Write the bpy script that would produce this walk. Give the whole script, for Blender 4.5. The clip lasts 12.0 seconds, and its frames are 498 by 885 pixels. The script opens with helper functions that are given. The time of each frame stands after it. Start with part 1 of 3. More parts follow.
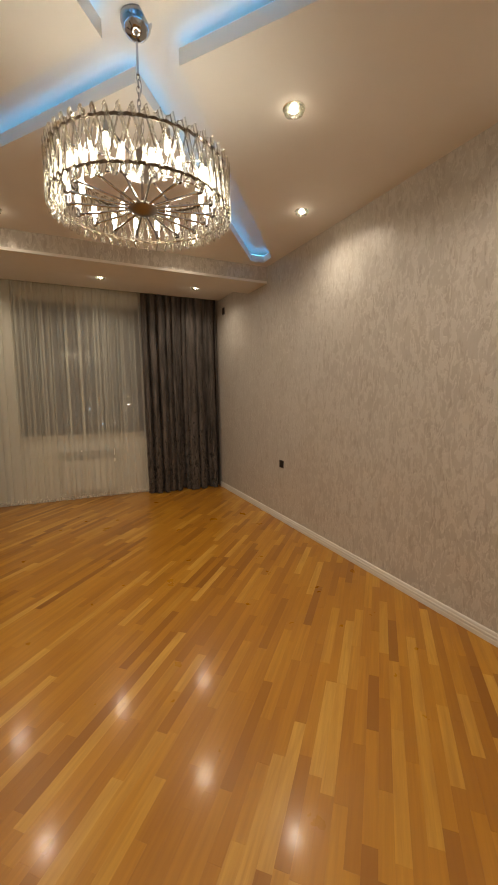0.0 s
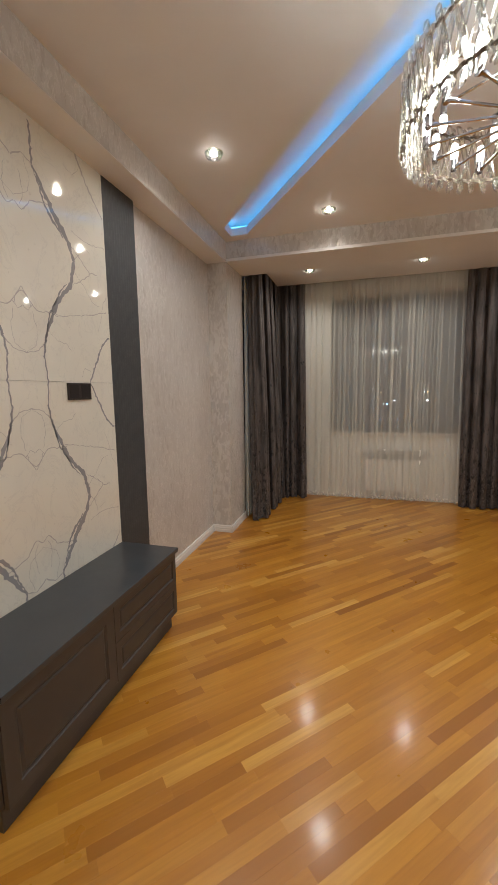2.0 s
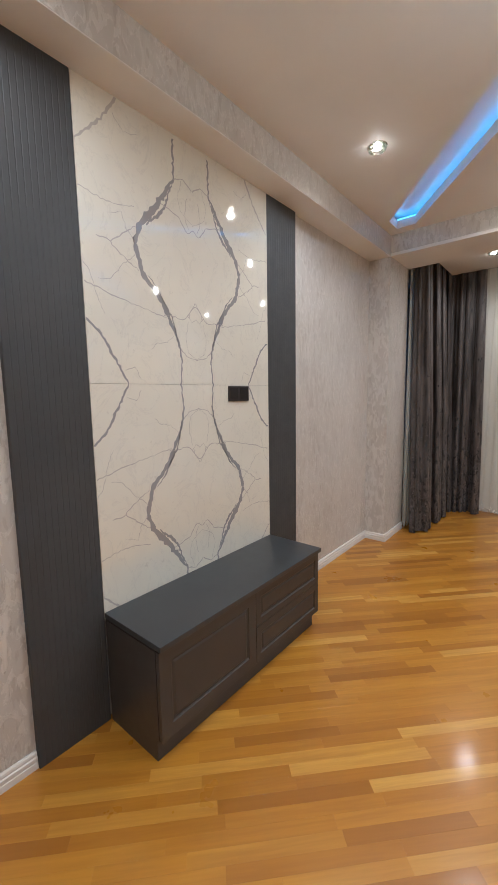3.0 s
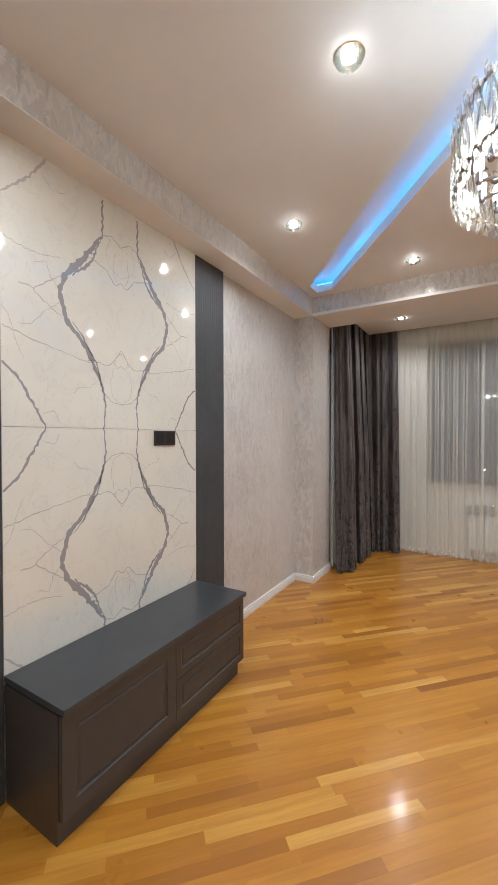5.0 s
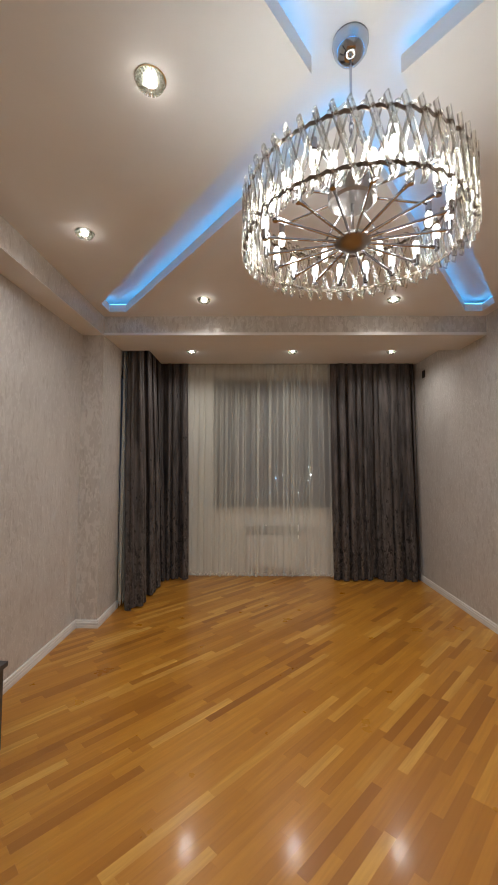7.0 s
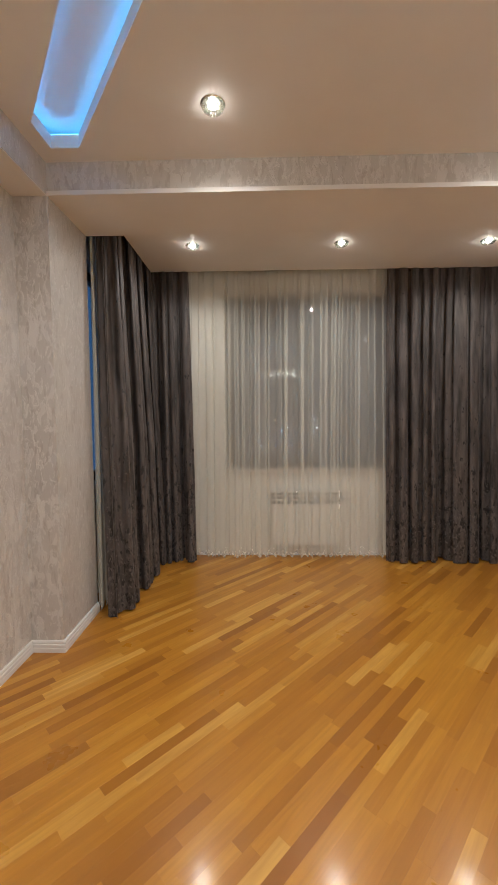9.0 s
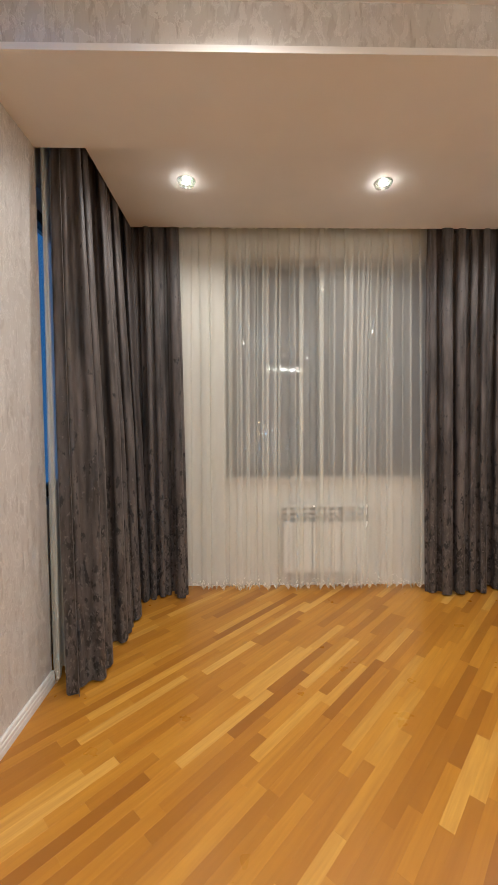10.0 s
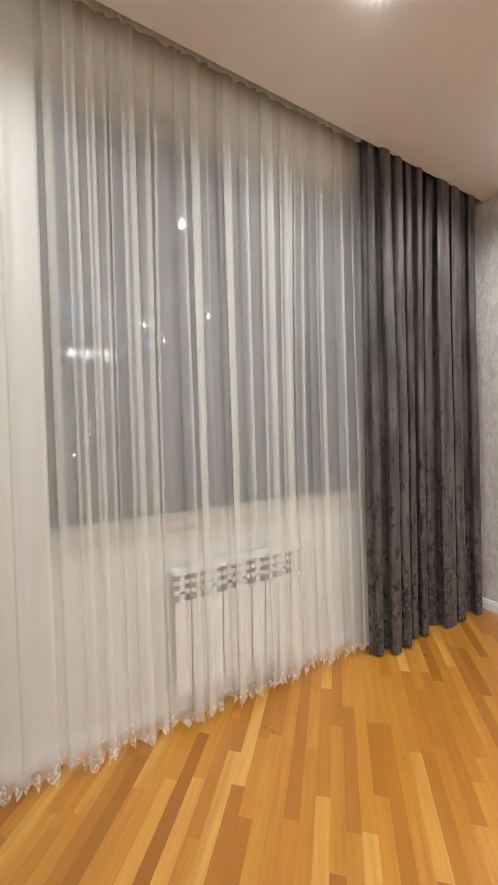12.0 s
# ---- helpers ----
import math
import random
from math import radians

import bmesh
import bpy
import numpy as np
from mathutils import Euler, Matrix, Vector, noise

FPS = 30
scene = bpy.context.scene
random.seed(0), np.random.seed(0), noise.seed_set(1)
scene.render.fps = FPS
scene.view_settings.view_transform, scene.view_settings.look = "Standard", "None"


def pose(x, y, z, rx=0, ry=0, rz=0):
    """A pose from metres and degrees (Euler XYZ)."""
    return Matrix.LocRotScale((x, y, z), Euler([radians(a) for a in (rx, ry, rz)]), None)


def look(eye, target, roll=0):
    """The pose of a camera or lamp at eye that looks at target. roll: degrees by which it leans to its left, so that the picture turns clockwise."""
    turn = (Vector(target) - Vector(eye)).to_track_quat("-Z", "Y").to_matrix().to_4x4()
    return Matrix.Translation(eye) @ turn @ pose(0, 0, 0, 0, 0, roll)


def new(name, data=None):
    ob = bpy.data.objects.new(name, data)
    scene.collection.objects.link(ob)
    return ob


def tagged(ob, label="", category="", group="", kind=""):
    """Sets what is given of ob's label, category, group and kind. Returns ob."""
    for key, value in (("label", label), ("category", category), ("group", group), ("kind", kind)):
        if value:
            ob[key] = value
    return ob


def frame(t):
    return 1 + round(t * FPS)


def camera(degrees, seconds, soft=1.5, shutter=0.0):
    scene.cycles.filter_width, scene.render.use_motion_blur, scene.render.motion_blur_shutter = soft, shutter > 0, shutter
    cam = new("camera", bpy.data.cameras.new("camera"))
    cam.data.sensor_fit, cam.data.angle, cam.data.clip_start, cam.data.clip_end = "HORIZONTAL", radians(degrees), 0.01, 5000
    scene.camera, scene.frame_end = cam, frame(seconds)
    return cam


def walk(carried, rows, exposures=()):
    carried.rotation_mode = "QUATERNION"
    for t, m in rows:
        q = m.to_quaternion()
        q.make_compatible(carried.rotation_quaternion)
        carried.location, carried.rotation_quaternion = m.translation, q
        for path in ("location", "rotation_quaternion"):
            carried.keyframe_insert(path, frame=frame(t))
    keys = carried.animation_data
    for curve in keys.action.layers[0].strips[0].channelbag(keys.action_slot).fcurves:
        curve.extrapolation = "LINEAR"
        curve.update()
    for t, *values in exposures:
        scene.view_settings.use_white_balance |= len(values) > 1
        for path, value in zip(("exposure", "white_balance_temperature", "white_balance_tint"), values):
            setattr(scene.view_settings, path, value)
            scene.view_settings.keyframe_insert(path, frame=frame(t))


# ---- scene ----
cam = camera(65.1, 12.0)
PATH = [
    (0, (0.975, 0.358, 1.514), (1.819, 2.154, 1.263), -0.3),
    (0.5, (0.953, 0.485, 1.503), (1.484, 2.397, 1.251), -0.3),
    (1, (0.903, 0.615, 1.496), (1.109, 2.588, 1.244), -0.3),
    (1.5, (0.857, 0.717, 1.512), (0.703, 2.694, 1.252), -0.5),
    (2, (0.855, 0.786, 1.524), (0.298, 2.69, 1.264), -0.8),
    (2.5, (0.895, 0.809, 1.525), (-0.062, 2.548, 1.275), -1.1),
    (2.7, (0.908, 0.802, 1.526), (-0.185, 2.458, 1.279), -1.0),
    (3.1, (0.945, 0.797, 1.524), (-0.373, 2.282, 1.287), -1.0),
    (3.5, (0.985, 0.79, 1.52), (-0.469, 2.141, 1.293), -1.0),
    (3.9, (1.03, 0.78, 1.514), (-0.459, 2.092, 1.299), -1.0),
    (4.3, (1.066, 0.775, 1.509), (-0.335, 2.187, 1.303), -0.9),
    (4.5, (1.049, 0.822, 1.512), (-0.268, 2.317, 1.346), -0.6),
    (5, (1.049, 0.804, 1.54), (0.019, 2.518, 1.514), -0.1),
    (5.5, (1.009, 0.741, 1.558), (0.338, 2.619, 1.717), 0.4),
    (6, (0.998, 0.72, 1.556), (0.674, 2.672, 1.85), 0.3),
    (6.5, (1.001, 0.76, 1.54), (0.897, 2.738, 1.822), -0.0),
    (7, (0.999, 0.909, 1.549), (0.969, 2.906, 1.66), 0.2),
    (7.5, (1.008, 1.176, 1.512), (0.949, 3.175, 1.501), -0.4),
    (9.5, (0.645, 2.703, 1.469), (0.607, 4.699, 1.337), -0.3),
    (10, (0.549, 3.115, 1.432), (0.587, 5.111, 1.318), -0.2),
    (10.5, (0.441, 3.511, 1.415), (0.585, 5.503, 1.312), -0.1),
    (11, (0.318, 3.904, 1.414), (0.661, 5.871, 1.31), -0.2),
    (11.5, (0.297, 4.315, 1.376), (0.942, 6.206, 1.295), -0.5),
    (12, (0.301, 4.702, 1.393), (1.336, 6.41, 1.288), -0.6),
]
EXPOSURE = [(0, -0.62, 7450, 10), (2.5, -0.14, 5500, 9), (4.5, 0.3, 5200, 8), (6.5, -0.40, 5700, 10), (7.5, -0.46, 5800, 9), (9.5, 0.28, 5750, 9), (10.5, 0.62, 5600, 9), (11.5, 0.76, 5300, 9), (12, 0.86, 5300, 9)]
walk(cam, [(t, look(eye, target, roll)) for t, eye, target, roll in PATH], EXPOSURE)

# ---- world and lights ----
night = bpy.data.worlds.new("night")
scene.world = night
night.use_nodes = True
night.node_tree.nodes["Background"].inputs[0].default_value = (0.02, 0.03, 0.06, 1)
night.node_tree.nodes["Background"].inputs[1].default_value = 0.25

SPOT_WATTS, BULB_GLOW, LED_GLOW, CHANDELIER_WATTS, DOWN_GLOW, COLLAR_WATTS = 26.0, 14.0, 9.5, 2.3, 40.0, 0.8
WARM, WHITE, BLUE = (1.0, 0.88, 0.75), (1.0, 0.97, 0.86), (0.09, 0.47, 1.0)

# ---- plan (metres) ----
LEFT, RIGHT, BACK, FRONT = -0.70, 3.245, -0.40, 6.445   # inner wall faces
SOFFIT, CEIL, TOP = 2.812, 3.0, 3.120                    # beam underside, ceiling, top of the cove
LIP = 0.072                                             # thickness of the ceiling sheet at the cove
BULK = -0.491                                           # face of the long bulkhead and the pillar
BEAM0, BEAM1 = 4.667, 5.19                              # cross beam
BAY, BAY_X, BAY_Y = 2.952, -0.315, 6.29                 # bay ceiling panel: height, free edges
MID_X, MID_Y = 1.38, 2.28                               # middle of the cross in the ceiling
HANG = (1.35, 2.28)                                     # chandelier


# ---- materials ----
def material(name, colour, rough=0.5, metal=0.0, **more):
    m = bpy.data.materials.new(name)
    m.use_nodes = True
    b = m.node_tree.nodes["Principled BSDF"]
    b.inputs["Base Color"].default_value = (*colour, 1)
    b.inputs["Roughness"].default_value = rough
    b.inputs["Metallic"].default_value = metal
    for key, value in more.items():
        b.inputs[key.replace("_", " ")].default_value = value
    return m


def node(m, kind, **sockets):
    n = m.node_tree.nodes.new(kind)
    for key, value in sockets.items():
        n.inputs[key].default_value = value
    return n


def wire(m, a, b):
    m.node_tree.links.new(a, b)


def bsdf(m):
    return m.node_tree.nodes["Principled BSDF"]


def place(m, scale=(1, 1, 1), world=True):
    """Position in metres, stretched."""
    g = node(m, "ShaderNodeNewGeometry") if world else node(m, "ShaderNodeTexCoord")
    mp = node(m, "ShaderNodeMapping")
    mp.inputs["Scale"].default_value = scale
    wire(m, g.outputs["Position"] if world else g.outputs["Object"], mp.inputs["Vector"])
    return mp.outputs["Vector"]


def noise_of(m, vector, scale, detail=3.0, rough=0.55, twist=0.0):
    n = node(m, "ShaderNodeTexNoise", Scale=scale, Detail=detail, Roughness=rough, Distortion=twist)
    wire(m, vector, n.inputs["Vector"])
    return n.outputs["Fac"]


def ramp(m, fac, stops):
    r = node(m, "ShaderNodeValToRGB")
    e = r.color_ramp.elements
    while len(e) < len(stops):
        e.new(0.5)
    for el, (p, c) in zip(e, stops):
        el.position = p
        el.color = (c, c, c, 1) if isinstance(c, (int, float)) else (*c, 1)
    wire(m, fac, r.inputs["Fac"])
    return r.outputs["Color"]


def blend(m, fac, a, b, how="MIX"):
    n = m.node_tree.nodes.new("ShaderNodeMix")
    n.data_type, n.blend_type = "RGBA", how
    for socket, value in ((n.inputs[0], fac), (n.inputs[6], a), (n.inputs[7], b)):
        if isinstance(value, (int, float)):
            socket.default_value = value
        elif isinstance(value, tuple):
            socket.default_value = (*value, 1)
        else:
            wire(m, value, socket)
    return n.outputs[2]


def calc(m, how, a, b):
    n = m.node_tree.nodes.new("ShaderNodeMath")
    n.operation = how
    for socket, value in ((n.inputs[0], a), (n.inputs[1], b)):
        if isinstance(value, (int, float)):
            socket.default_value = value
        else:
            wire(m, value, socket)
    return n.outputs[0]


def bump(m, height, strength=0.2, distance=0.002):
    n = node(m, "ShaderNodeBump", Strength=strength, Distance=distance)
    wire(m, height, n.inputs["Height"])
    wire(m, n.outputs["Normal"], bsdf(m).inputs["Normal"])


def wallpaper():
    """Satin vinyl paper with sparse embossed flakes and squiggles."""
    m = material("wallpaper", (0.5, 0.47, 0.43), 0.45)
    body = noise_of(m, place(m, (1, 1, 0.5)), 5.0, 4, 0.6)
    grain = noise_of(m, place(m, (1, 1, 0.22)), 60, 3, 0.6)
    where = noise_of(m, place(m), 3.2, 3, 0.6)
    flake = ramp(m, calc(m, "ADD", noise_of(m, place(m, (1, 1, 0.45)), 24, 5, 0.62, 1.0), calc(m, "MULTIPLY", where, 0.22)), [(0.615, 0.0), (0.675, 1.0)])
    dark = ramp(m, calc(m, "ADD", noise_of(m, place(m, (1, 1, 0.27)), 34, 3, 0.55, 0.5), calc(m, "MULTIPLY", where, 0.12)), [(0.62, 0.0), (0.69, 1.0)])
    worm = ramp(m, noise_of(m, place(m, (1, 1, 0.45)), 17, 3, 0.5, 2.2), [(0.478, 0.0), (0.5, 1.0), (0.522, 0.0)])
    worm = calc(m, "MULTIPLY", worm, ramp(m, where, [(0.48, 0.0), (0.60, 1.0)]))
    col = blend(m, ramp(m, body, [(0.3, 0.0), (0.7, 1.0)]), (0.535, 0.505, 0.468), (0.60, 0.575, 0.535))
    col = blend(m, ramp(m, grain, [(0.35, 0.0), (0.75, 0.22)]), col, (0.49, 0.455, 0.415))
    col = blend(m, calc(m, "MULTIPLY", dark, 0.34), col, (0.38, 0.33, 0.29))
    col = blend(m, calc(m, "MULTIPLY", flake, 0.78), col, (0.81, 0.785, 0.74))
    col = blend(m, calc(m, "MULTIPLY", worm, 0.85), col, (0.74, 0.71, 0.66))
    wire(m, col, bsdf(m).inputs["Base Color"])
    raised = calc(m, "MAXIMUM", flake, worm)
    wire(m, ramp(m, raised, [(0.0, 0.40), (1.0, 0.24)]), bsdf(m).inputs["Roughness"])
    wire(m, ramp(m, raised, [(0.0, 0.0), (1.0, 0.10)]), bsdf(m).inputs["Metallic"])
    bump(m, calc(m, "ADD", calc(m, "SUBTRACT", raised, calc(m, "MULTIPLY", dark, 0.6)), calc(m, "MULTIPLY", grain, 0.4)), 0.55, 0.0028)
    return m


def paint(name, colour, rough=0.6):
    m = material(name, colour, rough)
    n = noise_of(m, place(m), 3.0, 4)
    wire(m, blend(m, ramp(m, n, [(0.3, 0.0), (0.7, 1.0)]), tuple(c * 0.96 for c in colour), colour), bsdf(m).inputs["Base Color"])
    bump(m, noise_of(m, place(m), 180, 3), 0.08, 0.0006)
    return m


def parquet():
    m = material("parquet", (0.5, 0.25, 0.07), 0.3)
    rnd = node(m, "ShaderNodeObjectInfo").outputs["Random"]
    isl = node(m, "ShaderNodeNewGeometry").outputs["Random Per Island"]
    any_ = calc(m, "FRACT", calc(m, "ADD", calc(m, "MULTIPLY", rnd, 7.31), calc(m, "MULTIPLY", isl, 3.77)), 0.0)
    turn = node(m, "ShaderNodeVectorRotate")
    turn.rotation_type = "Z_AXIS"
    turn.inputs["Angle"].default_value = -radians(PLANK_TURN)
    wire(m, node(m, "ShaderNodeNewGeometry").outputs["Position"], turn.inputs["Vector"])
    sc = node(m, "ShaderNodeMapping")
    sc.inputs["Scale"].default_value = (1.6, 26, 1)
    wire(m, turn.outputs["Vector"], sc.inputs["Vector"])
    shift = node(m, "ShaderNodeVectorMath")
    wire(m, sc.outputs["Vector"], shift.inputs[0])
    comb = node(m, "ShaderNodeCombineXYZ")
    wire(m, calc(m, "MULTIPLY", any_, 41.0), comb.inputs[0])
    wire(m, comb.outputs[0], shift.inputs[1])
    grain = noise_of(m, shift.outputs[0], 2.4, 6, 0.6, 0.15)
    cloud = noise_of(m, place(m), 2.2, 3)
    tone = ramp(m, any_, [(0.0, (0.33, 0.126, 0.011)), (0.08, (0.40, 0.162, 0.013)), (0.22, (0.46, 0.195, 0.016)), (0.55, (0.55, 0.245, 0.021)), (0.82, (0.60, 0.285, 0.028)), (0.92, (0.67, 0.35, 0.05)), (1.0, (0.73, 0.41, 0.08))])
    col = blend(m, ramp(m, grain, [(0.40, 0.0), (0.75, 0.30)]), tone, (0.30, 0.112, 0.013))
    col = blend(m, ramp(m, noise_of(m, shift.outputs[0], 0.55, 3, 0.6, 1.2), [(0.42, 0.0), (0.68, 0.35)]), col, (0.34, 0.13, 0.014))
    col = blend(m, ramp(m, cloud, [(0.35, 0.0), (0.75, 0.16)]), col, (0.36, 0.145, 0.016))
    wire(m, col, bsdf(m).inputs["Base Color"])
    b = bsdf(m)
    wire(m, ramp(m, noise_of(m, place(m), 5, 4), [(0.3, 0.27), (0.7, 0.36)]), b.inputs["Roughness"])
    b.inputs["Coat Weight"].default_value, b.inputs["Coat Roughness"].default_value = 0.30, 0.13
    bump(m, grain, 0.06, 0.0008)
    return m


def velvet():
    m = material("velvet", (0.05, 0.047, 0.045), 0.62)
    b = bsdf(m)
    b.inputs["Sheen Weight"].default_value, b.inputs["Sheen Roughness"].default_value = 0.22, 0.30
    b.inputs["Sheen Tint"].default_value = (0.78, 0.70, 0.67, 1)
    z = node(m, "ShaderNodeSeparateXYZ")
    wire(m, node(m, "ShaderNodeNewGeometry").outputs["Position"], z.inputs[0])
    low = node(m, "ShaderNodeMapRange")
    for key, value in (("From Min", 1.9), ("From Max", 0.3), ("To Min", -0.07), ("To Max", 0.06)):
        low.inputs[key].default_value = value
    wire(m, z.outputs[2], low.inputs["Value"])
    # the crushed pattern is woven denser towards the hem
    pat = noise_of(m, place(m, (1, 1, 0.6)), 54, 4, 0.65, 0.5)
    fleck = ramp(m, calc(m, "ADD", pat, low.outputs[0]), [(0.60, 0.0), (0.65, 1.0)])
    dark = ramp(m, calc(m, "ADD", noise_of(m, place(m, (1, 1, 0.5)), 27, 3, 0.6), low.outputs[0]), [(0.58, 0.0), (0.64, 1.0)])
    # vertical nap streaks; their dark tone also stands in for shade in fold valleys
    nap_shade = noise_of(m, place(m, (1, 1, 0.12)), 22, 3)
    col = blend(m, ramp(m, nap_shade, [(0.3, 0.0), (0.7, 1.0)]), (0.026, 0.0225, 0.021), (0.130, 0.113, 0.105))
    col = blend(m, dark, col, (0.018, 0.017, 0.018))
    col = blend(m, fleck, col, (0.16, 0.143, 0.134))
    wire(m, col, b.inputs["Base Color"])
    wire(m, calc(m, "MULTIPLY", fleck, 0.5), b.inputs["Metallic"])
    bump(m, calc(m, "ADD", calc(m, "MULTIPLY", fleck, 0.5), noise_of(m, place(m), 260, 2)), 0.2, 0.001)
    return m


def sheer(name, cover=0.42):
    m = bpy.data.materials.new(name)
    m.use_nodes = True
    t = m.node_tree
    t.nodes.remove(bsdf(m))
    out = t.nodes["Material Output"]
    clear = node(m, "ShaderNodeBsdfTransparent")
    clear.inputs[0].default_value = (0.98, 0.98, 0.97, 1)
    cloth = node(m, "ShaderNodeBsdfDiffuse")
    cloth.inputs[0].default_value = (0.95, 0.96, 0.89, 1)
    back = node(m, "ShaderNodeBsdfTranslucent")
    back.inputs[0].default_value = (0.95, 0.96, 0.89, 1)
    both = node(m, "ShaderNodeMixShader")
    both.inputs[0].default_value = 0.30
    wire(m, cloth.outputs[0], both.inputs[1])
    wire(m, back.outputs[0], both.inputs[2])
    z = node(m, "ShaderNodeSeparateXYZ")
    wire(m, node(m, "ShaderNodeNewGeometry").outputs["Position"], z.inputs[0])
    low = node(m, "ShaderNodeMapRange")
    for key, value in (("From Min", 0.30), ("From Max", 0.03), ("To Min", -0.45), ("To Max", 0.06)):
        low.inputs[key].default_value = value
    wire(m, z.outputs[2], low.inputs["Value"])
    stitch = ramp(m, calc(m, "ADD", noise_of(m, place(m, (1, 1, 0.7)), 34, 3, 0.55, 1.8), low.outputs[0]), [(0.53, 0.0), (0.57, 1.0)])
    weave = noise_of(m, place(m, (9, 4, 1.5)), 1.0, 3)
    base = calc(m, "ADD", cover - 0.04, calc(m, "MULTIPLY", weave, 0.08))
    amount = calc(m, "MAXIMUM", base, calc(m, "MULTIPLY", stitch, 0.62))
    mix = node(m, "ShaderNodeMixShader")
    wire(m, amount, mix.inputs[0])
    wire(m, clear.outputs[0], mix.inputs[1])
    wire(m, both.outputs[0], mix.inputs[2])
    wire(m, mix.outputs[0], out.inputs[0])
    return m


def glow(name, colour, strength):
    m = material(name, (0.8, 0.8, 0.8), 0.4)
    bsdf(m).inputs["Emission Color"].default_value = (*colour, 1)
    bsdf(m).inputs["Emission Strength"].default_value = strength
    return m


def crystal(name, clear=0.5, tint=(0.97, 0.98, 0.96), rough=0.02):
    """Cut glass: partly straight-through, so that the bulbs behind still light the room."""
    m = bpy.data.materials.new(name)
    m.use_nodes = True
    m.node_tree.nodes.remove(bsdf(m))
    a = node(m, "ShaderNodeBsdfTransparent")
    a.inputs[0].default_value = (*tint, 1)
    g = node(m, "ShaderNodeBsdfGlass", Roughness=rough, IOR=1.52)
    g.inputs[0].default_value = (*tint, 1)
    mix = node(m, "ShaderNodeMixShader")
    mix.inputs[0].default_value = 1 - clear
    wire(m, a.outputs[0], mix.inputs[1])
    wire(m, g.outputs[0], mix.inputs[2])
    wire(m, mix.outputs[0], m.node_tree.nodes["Material Output"].inputs[0])
    return m


def lacquer(name, colour, rough):
    m = material(name, colour, rough)
    n = noise_of(m, place(m), 14, 5)
    wire(m, ramp(m, n, [(0.3, rough * 0.88), (0.7, rough * 1.12)]), bsdf(m).inputs["Roughness"])
    wire(m, blend(m, ramp(m, noise_of(m, place(m), 4, 3), [(0.3, 0.0), (0.7, 1.0)]), tuple(c * 0.93 for c in colour), tuple(c * 1.05 for c in colour)), bsdf(m).inputs["Base Color"])
    bump(m, noise_of(m, place(m), 220, 2), 0.05, 0.0005)
    return m


def marble():
    m = material("marble", (0.8, 0.78, 0.72), 0.04, IOR=2.0)
    cloud = noise_of(m, place(m), 3.2, 5, 0.6, 0.5)
    wisp = ramp(m, noise_of(m, place(m, (1, 1, 0.8)), 5.0, 6, 0.62, 1.4), [(0.482, 0.0), (0.5, 0.7), (0.518, 0.0)])
    spots = ramp(m, noise_of(m, place(m), 26, 3, 0.6), [(0.68, 0.0), (0.73, 0.35)])
    col = blend(m, ramp(m, cloud, [(0.35, 0.0), (0.7, 0.6)]), (0.81, 0.79, 0.69), (0.74, 0.725, 0.65))
    col = blend(m, calc(m, "MULTIPLY", wisp, 0.30), col, (0.50, 0.49, 0.47))
    col = blend(m, spots, col, (0.55, 0.52, 0.46))
    wire(m, col, bsdf(m).inputs["Base Color"])
    return m


def window_glass():
    """A sealed unit of two panes: clear, with the doubled gloss of its four faces."""
    m = bpy.data.materials.new("window_glass")
    m.use_nodes = True
    m.node_tree.nodes.remove(bsdf(m))
    clear, gloss = node(m, "ShaderNodeBsdfTransparent"), node(m, "ShaderNodeBsdfGlossy", Roughness=0.0)
    clear.inputs[0].default_value = (0.90, 0.94, 0.94, 1)
    mix = node(m, "ShaderNodeMixShader")
    mix.inputs[0].default_value = 0.13
    wire(m, clear.outputs[0], mix.inputs[1])
    wire(m, gloss.outputs[0], mix.inputs[2])
    wire(m, mix.outputs[0], m.node_tree.nodes["Material Output"].inputs[0])
    return m


PLANK_TURN, PLANK_W = 46.3, 0.053
M_PAPER, M_CEIL, M_WHITE = wallpaper(), paint("ceiling_paint", (0.84, 0.82, 0.79)), paint("white_gloss_paint", (0.80, 0.79, 0.76), 0.3)
M_PLASTER = paint("white_plaster", (0.76, 0.75, 0.71), 0.7)
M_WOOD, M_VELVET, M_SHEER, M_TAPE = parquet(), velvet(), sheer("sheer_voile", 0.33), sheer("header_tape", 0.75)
M_JOINT = material("parquet_joint", (0.10, 0.045, 0.015), 0.7)
M_GREY, M_GREY_FRONT = lacquer("grey_lacquer", (0.050, 0.056, 0.062), 0.32), lacquer("grey_front_lacquer", (0.055, 0.052, 0.050), 0.38)
M_SLAT = lacquer("grey_slat", (0.054, 0.058, 0.062), 0.55)
M_MARBLE, M_VEIN, M_VEIN_THIN = marble(), material("marble_vein", (0.33, 0.33, 0.34), 0.05, IOR=2.0), material("marble_vein_thin", (0.53, 0.51, 0.48), 0.05, IOR=2.0)
M_CHROME = material("chrome", (0.48, 0.49, 0.52), 0.12, 1.0)
M_LIT_RIM = material("lit_rim_metal", (0.86, 0.87, 0.85), 0.22, 1.0)
M_NICKEL = material("brushed_nickel", (0.34, 0.31, 0.28), 0.28, 1.0)
M_BRONZE = material("bronze_band", (0.12, 0.09, 0.065), 0.3, 0.9)
M_CRYSTAL, M_CUT = crystal("crystal", 0.40, tint=(0.99, 0.985, 0.95), rough=0.09), crystal("cut_glass", 0.40, tint=(0.96, 0.98, 0.95), rough=0.16)
